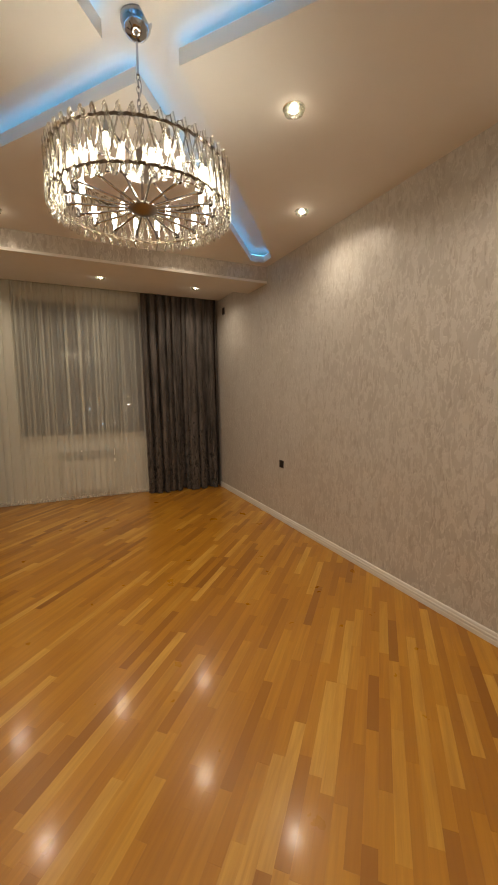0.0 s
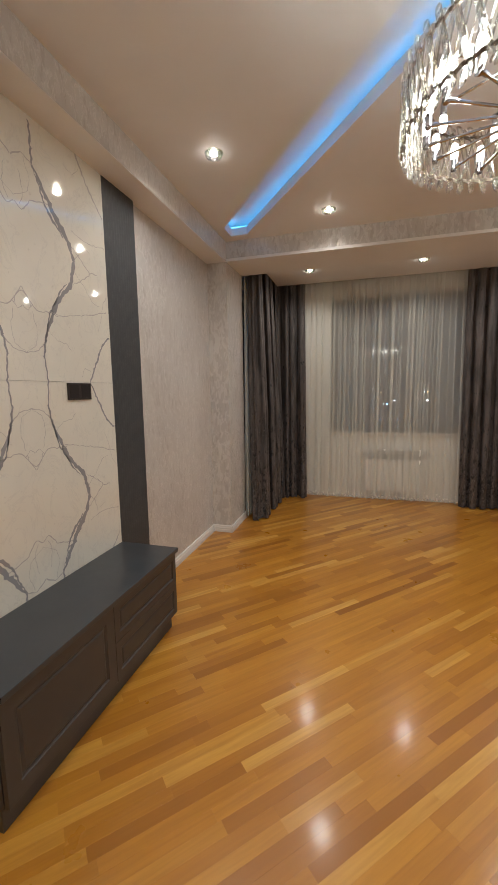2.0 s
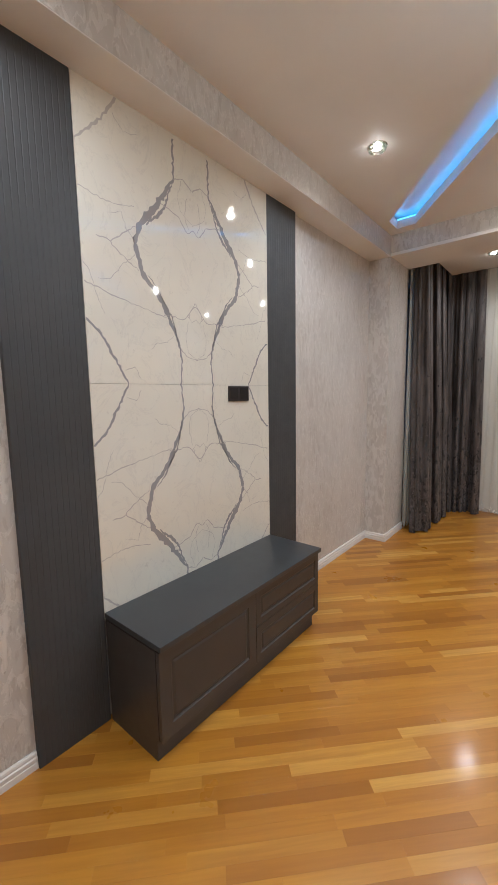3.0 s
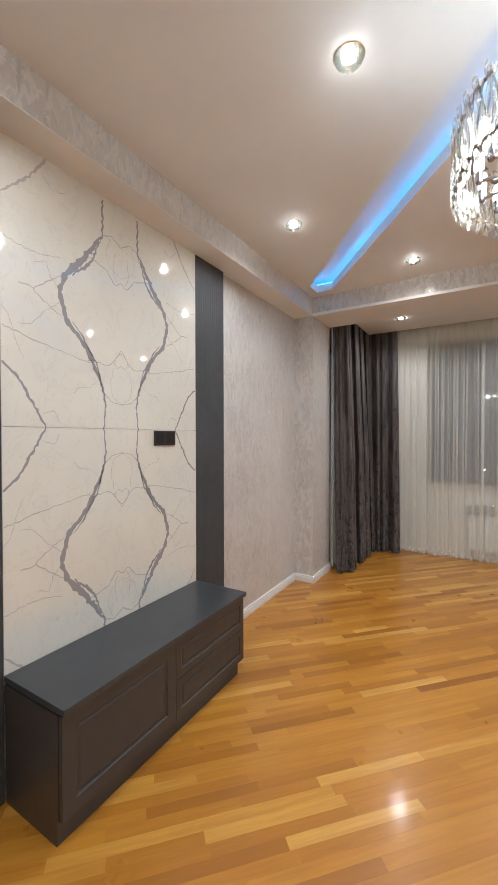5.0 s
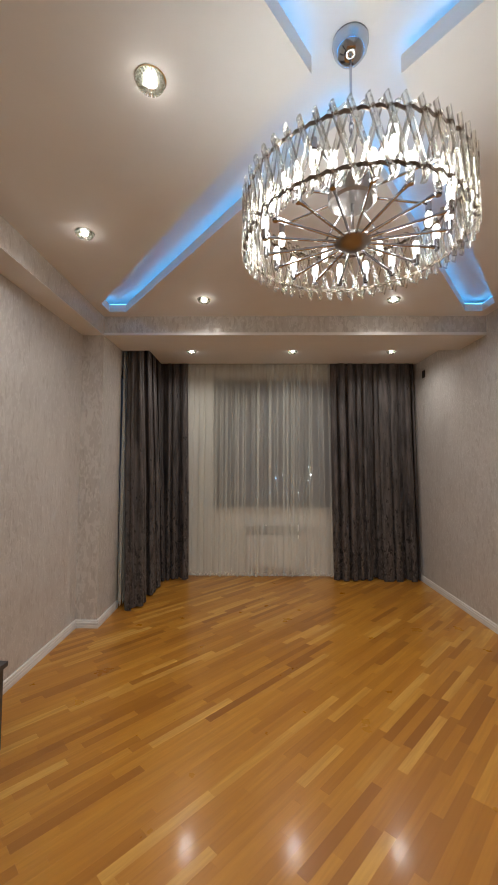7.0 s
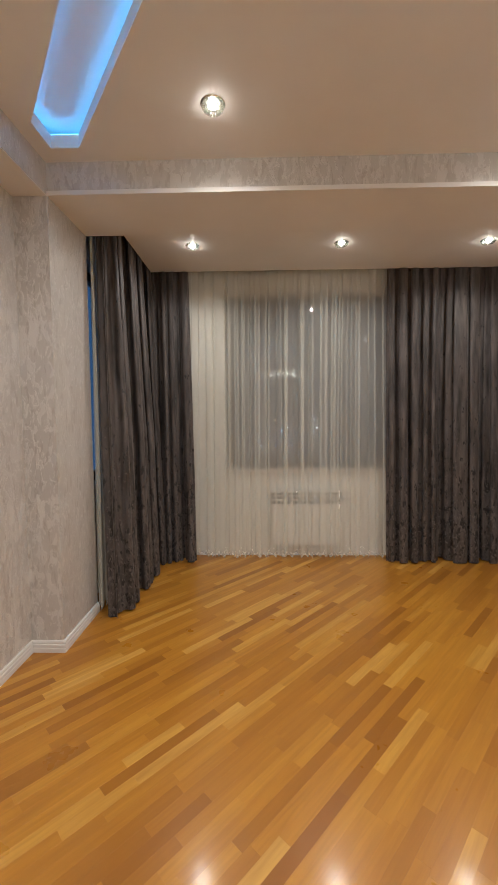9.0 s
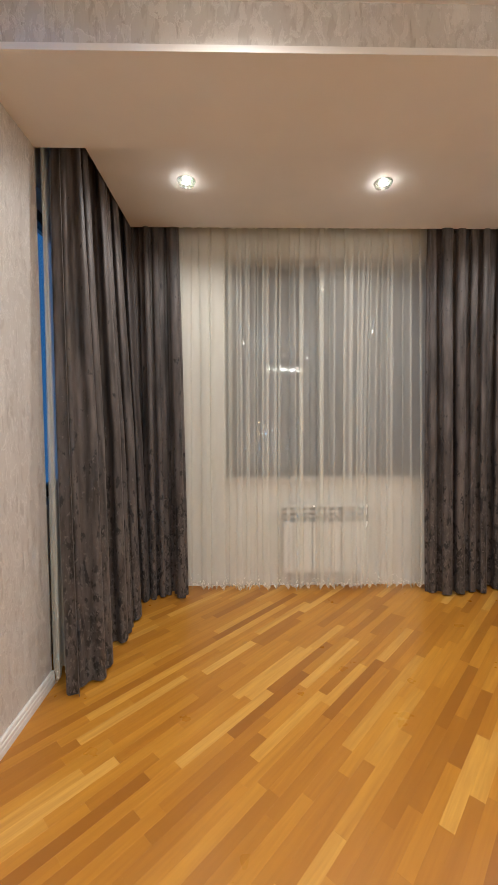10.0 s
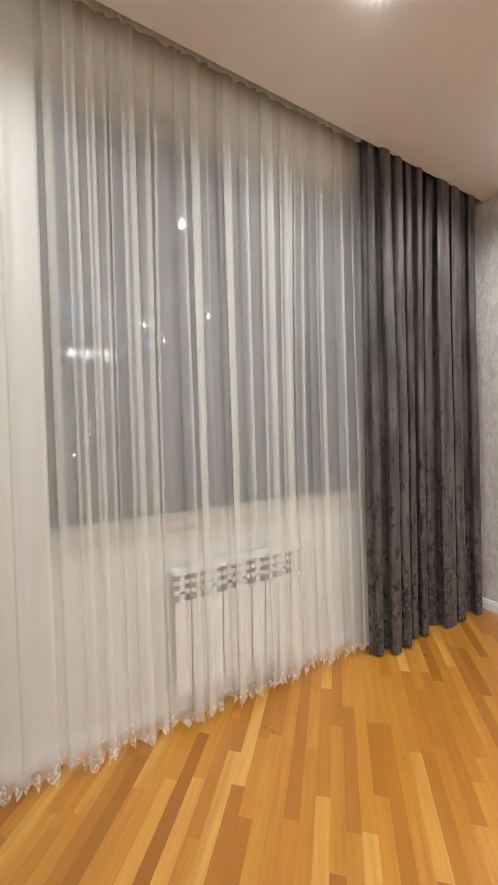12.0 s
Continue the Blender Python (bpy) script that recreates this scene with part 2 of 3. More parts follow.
M_BULB, M_LED, M_DOWN = glow("bulb_glow", WHITE, BULB_GLOW), glow("led_glow", BLUE, LED_GLOW), glow("downlight_glow", (1.0, 0.86, 0.70), DOWN_GLOW)
M_PLATE, M_PLATE_IN = material("dark_plastic", (0.035, 0.028, 0.025), 0.3), material("darker_plastic", (0.015, 0.012, 0.012), 0.4)
M_FRAME = paint("dark_window_frame", (0.10, 0.095, 0.09), 0.4)
M_RAD = paint("radiator_enamel", (0.82, 0.82, 0.80), 0.25)
M_SLOT_SHADE = material("radiator_slot_shade", (0.20, 0.21, 0.22), 0.5)
M_SILL = paint("sill_stone", (0.62, 0.55, 0.46), 0.35)
M_TRACK = material("curtain_track", (0.07, 0.05, 0.04), 0.5)
M_GLASS = window_glass()


# ---- mesh helpers ----
def box(bm, x0, x1, y0, y1, z0, z1, bevel=0.0):
    r = bmesh.ops.create_cube(bm, size=1, matrix=Matrix.LocRotScale(((x0 + x1) / 2, (y0 + y1) / 2, (z0 + z1) / 2), None, (abs(x1 - x0), abs(y1 - y0), abs(z1 - z0))))
    if bevel:
        edges = list({e for v in r["verts"] for e in v.link_edges})
        bmesh.ops.bevel(bm, geom=edges, offset=bevel, segments=2, affect="EDGES", profile=0.6)
    return r["verts"]


def lathe(bm, profile, steps=24, at=(0, 0, 0), start=0.0, turn=2 * math.pi):
    """Turn (radius, height) pairs round the z axis."""
    full = abs(turn - 2 * math.pi) < 1e-6
    rings = []
    for i in range(steps if full else steps + 1):
        a = start + turn * i / steps
        rings.append([bm.verts.new((at[0] + r * math.cos(a), at[1] + r * math.sin(a), at[2] + z)) for r, z in profile])
    for i in range(steps):
        a, b = rings[i], rings[(i + 1) % len(rings)]
        for j in range(len(profile) - 1):
            bm.faces.new((a[j], b[j], b[j + 1], a[j + 1]))
    bmesh.ops.remove_doubles(bm, verts=[v for r in rings for v in r], dist=1e-6)


def tube(bm, a, b, r0, r1=None, steps=10):
    a, b = Vector(a), Vector(b)
    m = Matrix.Translation((a + b) / 2) @ (b - a).to_track_quat("Z", "Y").to_matrix().to_4x4()
    bmesh.ops.create_cone(bm, cap_ends=True, segments=steps, radius1=r0, radius2=r0 if r1 is None else r1, depth=(b - a).length, matrix=m)


def mesh_of(name, bm, mat, smooth=False):
    bmesh.ops.recalc_face_normals(bm, faces=bm.faces)
    me = bpy.data.meshes.new(name)
    bm.to_mesh(me)
    bm.free()
    for one in (mat if isinstance(mat, (list, tuple)) else [mat]):
        me.materials.append(one)
    if smooth:
        for p in me.polygons:
            p.use_smooth = True
    return me


def part(name, bm, mat, parent=None, label="", smooth=False):
    me = bm if isinstance(bm, bpy.types.Mesh) else mesh_of(name, bm, mat, smooth)
    ob = new(name, me)
    if parent:
        ob.parent = parent
    return tagged(ob, label)


def thing(name, label, category, at=(0, 0, 0), group="", kind=""):
    ob = new(name)
    ob.location = at
    ob.empty_display_size = 0.1
    return tagged(ob, label, category, group, kind)


def structure(name, label, category, boxes, mat):
    bm = bmesh.new()
    for b in boxes:
        box(bm, *b)
    return tagged(part(name, bm, mat), label, category, kind="structure")


# ---- the room ----
WIN = (0.412, 2.35, 0.928, 2.776)      # main window: x0, x1, sill, head
SIDE = (5.24, 6.20, 0.928, 2.776)      # side window of the bay: y0, y1, sill, head
floor = structure("floor", "subfloor under honey-coloured parquet", "floor", [(-1.0, 3.5, -0.6, 7.0, -0.15, -0.009)], M_JOINT)
structure("wall_left", "silver-beige flaked vinyl wallpaper on the long wall", "wall", [(-0.90, LEFT, BACK - 0.2, BEAM0, 0, TOP)], M_PAPER)
structure("wall_right", "silver-beige flaked vinyl wallpaper with a metallic sheen", "wall", [(RIGHT, RIGHT + 0.2, BACK - 0.2, 6.9, 0, TOP)], M_PAPER)
structure("wall_back", "silver-beige papered wall behind the entrance", "wall", [(LEFT, RIGHT, BACK - 0.2, BACK, 0, TOP)], M_PAPER)
structure("wall_window", "white plastered window wall behind the sheer", "wall", [
    (-0.62, WIN[0], FRONT, 6.80, 0, 3.10), (WIN[1], RIGHT, FRONT, 6.80, 0, 3.10),
    (WIN[0], WIN[1], FRONT, 6.80, 0, WIN[2] - 0.03), (WIN[0], WIN[1], FRONT, 6.80, WIN[3], 3.10)], M_PLASTER)
structure("wall_bay_side", "white plastered side wall of the bay", "wall", [
    (-0.90, -0.62, BEAM1, SIDE[0], 0, 3.10), (-0.90, -0.62, SIDE[1], 6.80, 0, 3.10),
    (-0.90, -0.62, SIDE[0], SIDE[1], 0, SIDE[2]), (-0.90, -0.62, SIDE[0], SIDE[1], SIDE[3], 3.10)], M_PLASTER)
structure("pillar", "wallpapered pillar carrying the cross beam", "pillar", [(-0.90, BULK, BEAM0, BEAM1, 0, SOFFIT)], M_PAPER)
# beams: papered faces, painted undersides
structure("beam_cross", "papered downstand beam between room and bay", "beam", [(-0.90, RIGHT, BEAM0, BEAM1, SOFFIT + 0.004, 3.10)], M_PAPER)
structure("beam_soffit", "painted underside of the cross beam", "beam", [(BULK, RIGHT, BEAM0 + 0.002, BEAM1 - 0.002, SOFFIT, SOFFIT + 0.004)], M_CEIL)
structure("bulkhead", "papered ceiling bulkhead along the long wall", "beam", [(LEFT, BULK, BACK, BEAM0, SOFFIT + 0.004, 3.10)], M_PAPER)
structure("bulkhead_soffit", "painted underside of the bulkhead", "beam", [(LEFT, BULK - 0.002, BACK, BEAM0, SOFFIT, SOFFIT + 0.004)], M_CEIL)
structure("trim_beam", "thin cream edge strip along the beam", "trim", [(BULK, RIGHT, BEAM0 - 0.007, BEAM0, SOFFIT - 0.002, SOFFIT + 0.024)], M_CEIL)
structure("ceiling_bay", "painted dropped ceiling of the window bay", "ceiling", [(BAY_X, RIGHT, BEAM1, BAY_Y, BAY, BAY + 0.09)], M_CEIL)
structure("ceiling_top", "painted slab above the light cove", "ceiling", [(-0.9, 3.45, BACK - 0.2, BEAM0, TOP, TOP + 0.1), (-0.9, 3.45, BEAM0, 6.9, 3.10, TOP + 0.1)], M_CEIL)


def cross_outline(grow=0.0):
    """The cross of four arms cut into the ceiling, squared off before walls and beam."""
    dx, dy = 0.612, 0.79
    inner, behind, front, rear = 0.116 + grow, 0.086 + grow, 0.127 + grow, 0.136 + grow
    ex, ey = 1.768 + grow, 2.268 + grow
    notch = (-(front + rear) / 2 / dy, (rear - front) / 2 / dx)
    right = [(-notch[0], notch[1]), (ex, (dy * ex - front) / dx), (ex, ey), ((dx * ey - inner) / dy, ey), (0, inner / dx)]
    low = [(ex, -(dy * ex - rear) / dx), (ex, -ey), ((dx * ey - behind) / dy, -ey), (0, -behind / dx)]
    half = right + [(-x, y) for x, y in reversed(right[:4])]
    return [(MID_X - 0.007 + x, MID_Y + y) for x, y in half + [(-x, y) for x, y in low[:3]] + [low[3]] + list(reversed(low[:3]))]


def cove_ceiling():
    bm = bmesh.new()
    rims = []
    for z in (CEIL, CEIL + LIP):
        loops = []
        for pts in ([(BULK, BACK), (RIGHT, BACK), (RIGHT, BEAM0), (BULK, BEAM0)], cross_outline()):
            vs = [bm.verts.new((x, y, z)) for x, y in pts]
            loops.append((vs, [bm.edges.new((vs[i], vs[(i + 1) % len(vs)])) for i in range(len(vs))]))
        bmesh.ops.triangle_fill(bm, use_beauty=True, use_dissolve=False, edges=loops[0][1] + loops[1][1])
        rims.append(loops[1][0])
    n = len(rims[0])
    for i in range(n):
        j = (i + 1) % n
        bm.faces.new((rims[0][i], rims[0][j], rims[1][j], rims[1][i]))
    return tagged(part("ceiling", bm, M_CEIL), "cream painted ceiling with a lit cross-shaped cove", "ceiling", kind="structure")


cove_ceiling()


def led_strip():
    bm = bmesh.new()
    z0, z1 = CEIL + LIP + 0.001, CEIL + LIP + 0.007
    inner, outer = cross_outline(0.007), cross_outline(0.011)
    n = len(inner)
    ring = [[bm.verts.new((*p, z)) for p in pts] for pts, z in ((inner, z0), (outer, z0), (outer, z1), (inner, z1))]
    for k in range(4):
        for i in range(n):
            j = (i + 1) % n
            bm.faces.new((ring[k][i], ring[k][j], ring[(k + 1) % 4][j], ring[(k + 1) % 4][i]))
    return tagged(part("led_strip", bm, M_LED), "blue LED strip hidden on the cove ledge", "light strip")


led_strip()


def baseboard(name, a, b, side):
    """A moulded skirting along a to b; side is the unit way into the room."""
    prof = [(0, 0), (0.017, 0), (0.017, 0.028), (0.014, 0.031), (0.014, 0.034), (0.0165, 0.037), (0.0165, 0.050), (0.012, 0.055), (0.012, 0.058), (0.013, 0.061), (0.011, 0.070), (0.006, 0.075), (0, 0.075)]
    bm = bmesh.new()
    ends = []
    for p in (a, b):
        ends.append([bm.verts.new((p[0] + side[0] * d, p[1] + side[1] * d, z)) for d, z in prof])
    for i in range(len(prof)):
        j = (i + 1) % len(prof)
        bm.faces.new((ends[0][i], ends[0][j], ends[1][j], ends[1][i]))
    bm.faces.new(ends[0])
    bm.faces.new(ends[1])
    return tagged(part(name, bm, M_WHITE), "white moulded skirting board", "skirting board", kind="structure")


baseboard("baseboard", (LEFT, BACK), (LEFT, 1.340), (1, 0))
baseboard("baseboard", (LEFT, 3.292), (LEFT, BEAM0 - 0.017), (1, 0))
baseboard("baseboard", (LEFT, BEAM0), (BULK + 0.017, BEAM0), (0, -1))
baseboard("baseboard", (BULK, BEAM0), (BULK, BEAM1), (1, 0))
baseboard("baseboard", (RIGHT, BACK), (RIGHT, FRONT), (-1, 0))
baseboard("baseboard", (LEFT, BACK), (RIGHT, BACK), (0, 1))
baseboard("baseboard", (-0.62, FRONT), (RIGHT, FRONT), (0, -1))


# ---- windows and the night outside ----
def window(name, width, height, mullion, label):
    """Frame in the plane y = 0, from x = 0 and z = 0."""
    top = thing(name, label, "window", kind="structure")
    f, d = 0.040, 0.06
    bm = bmesh.new()
    for b in ((0, f, 0, d, 0, height), (width - f, width, 0, d, 0, height), (f, width - f, 0, d, 0, f), (f, width - f, 0, d, height - f, height)):
        box(bm, *b, bevel=0.004)
    part("window_frame", bm, M_FRAME, top)
    edges = [f] + [m for m in mullion] + [width - f]
    for i in range(len(edges) - 1):
        x0, x1 = edges[i] + 0.003, edges[i + 1] - 0.003
        s = 0.045
        bm = bmesh.new()
        for b in ((x0, x0 + s, -0.012, 0.045, f + 0.003, height - f - 0.003), (x1 - s, x1, -0.012, 0.045, f + 0.003, height - f - 0.003),
                  (x0 + s, x1 - s, -0.012, 0.045, f + 0.003, f + s), (x0 + s, x1 - s, -0.012, 0.045, height - f - s, height - f - 0.003)):
            box(bm, *b, bevel=0.006)
        sash = part("sash", bm, M_FRAME, top)
        bm = bmesh.new()
        box(bm, x0 + s, x1 - s, 0.012, 0.018, f + s, height - f - s)
        part("pane", bm, M_GLASS, sash)
    return top


win = window("window_1", WIN[1] - WIN[0], WIN[3] - WIN[2], [], "dark framed window at night behind a sheer")
win.location = (WIN[0], 6.62, WIN[2])
side = window("window_2", SIDE[1] - SIDE[0], SIDE[3] - SIDE[2], [], "dark framed side window of the bay")
side.matrix_basis = pose(-0.74, SIDE[0], SIDE[2], 0, 0, 90)
bm = bmesh.new()
box(bm, WIN[0] - 0.03, WIN[1] + 0.03, FRONT - 0.03, 6.62, WIN[2] - 0.03, WIN[2], 0.006)
tagged(part("window_sill", bm, M_SILL), "beige stone window sill", "window sill", kind="structure")


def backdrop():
    # added glowing sheet that puts the blue sliver into the side window
    m = bpy.data.materials.new("side_blue_glow")
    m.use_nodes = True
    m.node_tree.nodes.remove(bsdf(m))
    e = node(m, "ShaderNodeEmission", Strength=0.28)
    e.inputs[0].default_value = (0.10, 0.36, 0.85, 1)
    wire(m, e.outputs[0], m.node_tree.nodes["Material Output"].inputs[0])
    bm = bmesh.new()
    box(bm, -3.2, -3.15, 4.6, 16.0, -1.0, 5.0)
    tagged(part("backdrop", bm, m), "glowing blue sheet added outside the side window", "backdrop", kind="structure")


backdrop()
M_CITY = [glow("city_white", (0.9, 0.95, 1.0), 30), glow("city_amber", (1.0, 0.55, 0.2), 30), glow("city_blue", (0.25, 0.5, 1.0), 30)]
rng = random.Random(5)
bm = bmesh.new()
for i in range(16):
    far = rng.uniform(70, 110)
    a = radians(rng.uniform(0.3, 8.5))
    drop = math.tan(radians(rng.choice((0.3, 1.4, 1.9, 2.2, 2.6, 4.0))))
    r = bmesh.ops.create_icosphere(bm, subdivisions=1, radius=rng.uniform(0.08, 0.15), matrix=Matrix.Translation((0.8 + far * math.sin(a), far, 1.4 - far * drop)))
    for f in {f for v in r["verts"] for f in v.link_faces}:
        f.material_index = (0, 0, 1, 0, 2)[i % 5]
tagged(part("backdrop_city", bm, M_CITY), "scattered street lights far off in the night", "backdrop", kind="structure")


# ---- radiator ----
def radiator():
    x0, x1, y1 = 0.900, 1.637, 6.43
    y0, zt, zb = 6.352, 0.716, 0.135
    top = thing("radiator", "white sectional aluminium radiator under the window", "radiator", ((x0 + x1) / 2, (y0 + y1) / 2, 0))
    n = 9
    w = (x1 - x0) / n
    bm = bmesh.new()
    box(bm, -w / 2 + 0.003, w / 2 - 0.003, -0.039, -0.034, zb, 0.575, 0.002)
    box(bm, -0.012, 0.012, -0.034, 0.03, zb + 0.01, zt - 0.015)
    box(bm, -w / 2 + 0.001, w / 2 - 0.001, -0.036, 0.036, zt - 0.022, zt, 0.006)
    box(bm, -w / 2 + 0.002, w / 2 - 0.002, -0.030, 0.034, zb + 0.01, zb + 0.05, 0.006)
    for k in range(2):
        z = 0.605 + 0.045 * k
        box(bm, -w / 2 + 0.004, w / 2 - 0.004, -0.034 + 0.004 * k, -0.022, z, z + 0.020, 0.003)
    fin = mesh_of("section", bm, M_RAD)
    # grey sheet: shade of the slots behind the fins, put in as colour
    bm = bmesh.new()
    box(bm, -w / 2 + 0.001, w / 2 - 0.001, 0.0, 0.004, 0.565, zt - 0.018)
    slot = mesh_of("gap_shade", bm, M_SLOT_SHADE)
    for i in range(n):
        x = -(x1 - x0) / 2 + w * (i + 0.5)
        s = part("section", fin, None, top)
        s.location = (x, 0, 0)
        part("gap_shade", slot, None, s, "grey sheet painted as shade between the fins")
    for x in (-0.25, 0.25):
        bm = bmesh.new()
        box(bm, x - 0.012, x + 0.012, -0.01, 0.055, 0.0, zb + 0.02, 0.002)
        part("bracket", bm, M_RAD, top)


radiator()


# ---- curtains ----
def drape(name, a, b, top, hem, widths, turn, deep, seed, mat, lean=(0, 0), rows=30, fan=0.0, scallop=0.0, dense=0, calm=(0.0, 0.0), drift=0.42):
    """Hanging cloth from a to b in plan, fold by fold. Each fold meanders by its own angle, so that
    strong folds double back over themselves; none is deeper than deep. They open towards the hem."""
    r = random.Random(seed)
    a, b = Vector(a), Vector(b)
    length = (b - a).length
    u = (b - a) / length
    out = Vector((u.y, -u.x))
    per = 24
    cuts = [0.0]
    while cuts[-1] < length:
        cuts.append(cuts[-1] + r.uniform(*widths) * (0.45 if len(cuts) <= dense else 1.0))
    cuts = [c * length / cuts[-1] for c in cuts]
    folds = len(cuts) - 1
    shapes = []
    for k in range(folds):
        w = radians(r.uniform(*turn))
        x = y = 0.0
        line = []
        still = 6 if calm[1] else 0
        turns = per - still
        gain = sum(math.cos(w * math.sin(2 * math.pi * (j + 0.5) / turns)) for j in range(turns))
        quiet = r.uniform(*calm)
        for j in range(per):
            line.append((x, y))
            if j < still:
                x += gain * quiet / (1 - quiet) / still
            else:
                th = w * math.sin(2 * math.pi * (j - still + 0.5) / turns)
                x, y = x + math.cos(th), y + math.sin(th)
        wide = cuts[k + 1] - cuts[k]
        tall = max(q[1] for q in line) * wide / x
        squash = min(1.0, deep * r.uniform(0.55, 1.0) / tall)
        shapes.append(([(p * wide / x, q * wide / x * squash) for p, q in line], r.uniform(0, 6.28), r.uniform(0.7, 1.3), per * wide / x, r.choice((1, 1, -1))))
    sway = [r.uniform(-1, 1) * drift * widths[0] for _ in range(folds + 1)]
    bm = bmesh.new()
    grid = []
    for i in range(rows + 1):
        t = (i / rows) ** 0.85
        line = []
        cloth = 0.0
        for k in range(folds + 1):
            pts, ph, gr, run, way = shapes[min(k, folds - 1)]
            for j, (px, py) in enumerate(pts if k < folds else [(0.0, 0.0)]):
                f = j / per
                g = f * f * (3 - 2 * f)
                shift = (sway[k] * (1 - g) + sway[min(k + 1, folds)] * g) * math.sin(1.6 * t + 0.4)
                along = (cuts[k] + px + shift) * (1 + fan * t)
                away = py * way * (0.55 + 0.45 * min(1.0, 1.8 * t) * gr) + 0.004 * math.sin(5 * t + ph) * math.sin(math.pi * f)
                c = cloth + run * f
                low = hem + 0.006 * (1 + math.sin(ph + 4 * f)) * (1 if mat is M_VELVET else 0.5)
                if scallop:
                    low += scallop * abs(math.sin(math.pi * c / 0.14)) ** 0.8 + 0.002 * math.sin(c * 150)
                q = a + u * along + out * away + Vector(lean) * t ** 1.6
                line.append(bm.verts.new((q.x, q.y, top + (low - top) * t)))
            cloth += run
        grid.append(line)
    for i in range(rows):
        for s in range(len(grid[0]) - 1):
            bm.faces.new((grid[i][s], grid[i][s + 1], grid[i + 1][s + 1], grid[i + 1][s]))
    return part(name, bm, mat, None, smooth=True)


def curtain(name, label, group, **kw):
    top = thing(name, label, "curtain", group=group)
    ob = drape("drape", **kw)
    ob.parent = top
    return top


def track(a, b, z, parent):
    bm = bmesh.new()
    w = 0.012
    box(bm, min(a[0], b[0]) - w, max(a[0], b[0]) + w, min(a[1], b[1]) - w, max(a[1], b[1]) + w, z, z + 0.02)
    part("curtain_track", bm, M_TRACK, parent)


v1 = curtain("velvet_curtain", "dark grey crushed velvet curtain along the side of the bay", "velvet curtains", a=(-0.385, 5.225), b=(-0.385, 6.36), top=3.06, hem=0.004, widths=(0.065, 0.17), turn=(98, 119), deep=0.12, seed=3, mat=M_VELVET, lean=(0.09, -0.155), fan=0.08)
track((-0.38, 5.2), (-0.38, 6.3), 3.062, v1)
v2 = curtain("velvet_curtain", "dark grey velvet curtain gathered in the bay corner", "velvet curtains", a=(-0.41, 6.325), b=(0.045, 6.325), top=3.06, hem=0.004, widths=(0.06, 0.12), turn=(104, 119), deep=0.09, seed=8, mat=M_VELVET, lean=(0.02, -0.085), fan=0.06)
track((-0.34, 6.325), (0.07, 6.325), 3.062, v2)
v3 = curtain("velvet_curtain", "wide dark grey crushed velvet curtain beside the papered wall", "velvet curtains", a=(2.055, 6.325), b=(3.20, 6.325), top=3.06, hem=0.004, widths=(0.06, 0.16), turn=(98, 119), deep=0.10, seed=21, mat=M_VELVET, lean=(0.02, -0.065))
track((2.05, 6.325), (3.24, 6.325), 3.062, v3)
def sheer_curtain(label, **kw):
    top = thing("sheer_curtain", label, "curtain", group="sheer curtains")
    drape("drape", mat=M_SHEER, scallop=0.052, rows=36, **kw).parent = top
    return top


s1 = sheer_curtain("long white voile sheer with embroidered scalloped hem", a=(0.02, 6.395), b=(2.09, 6.395), top=3.04, hem=0.012, widths=(0.06, 0.16), turn=(106, 119), deep=0.042, calm=(0.08, 0.42), drift=0.75, seed=13, lean=(0, -0.10))
tape = drape("header_tape", a=(0.02, 6.345), b=(2.09, 6.345), top=3.04, hem=2.972, widths=(0.03, 0.07), turn=(30, 65), deep=0.012, seed=5, mat=M_TAPE, rows=3)
tape.parent = s1
tagged(tape, "gathered header tape of the sheer")
track((0.0, 6.40), (2.1, 6.40), 3.062, s1)
s2 = sheer_curtain("white voile sheer hanging at the side window", a=(-0.472, 5.210), b=(-0.472, 6.36), top=3.04, hem=0.010, widths=(0.025, 0.05), turn=(108, 120), deep=0.03, seed=17, lean=(0.02, -0.05), dense=7)
track((-0.47, 5.2), (-0.47, 6.38), 3.062, s2)


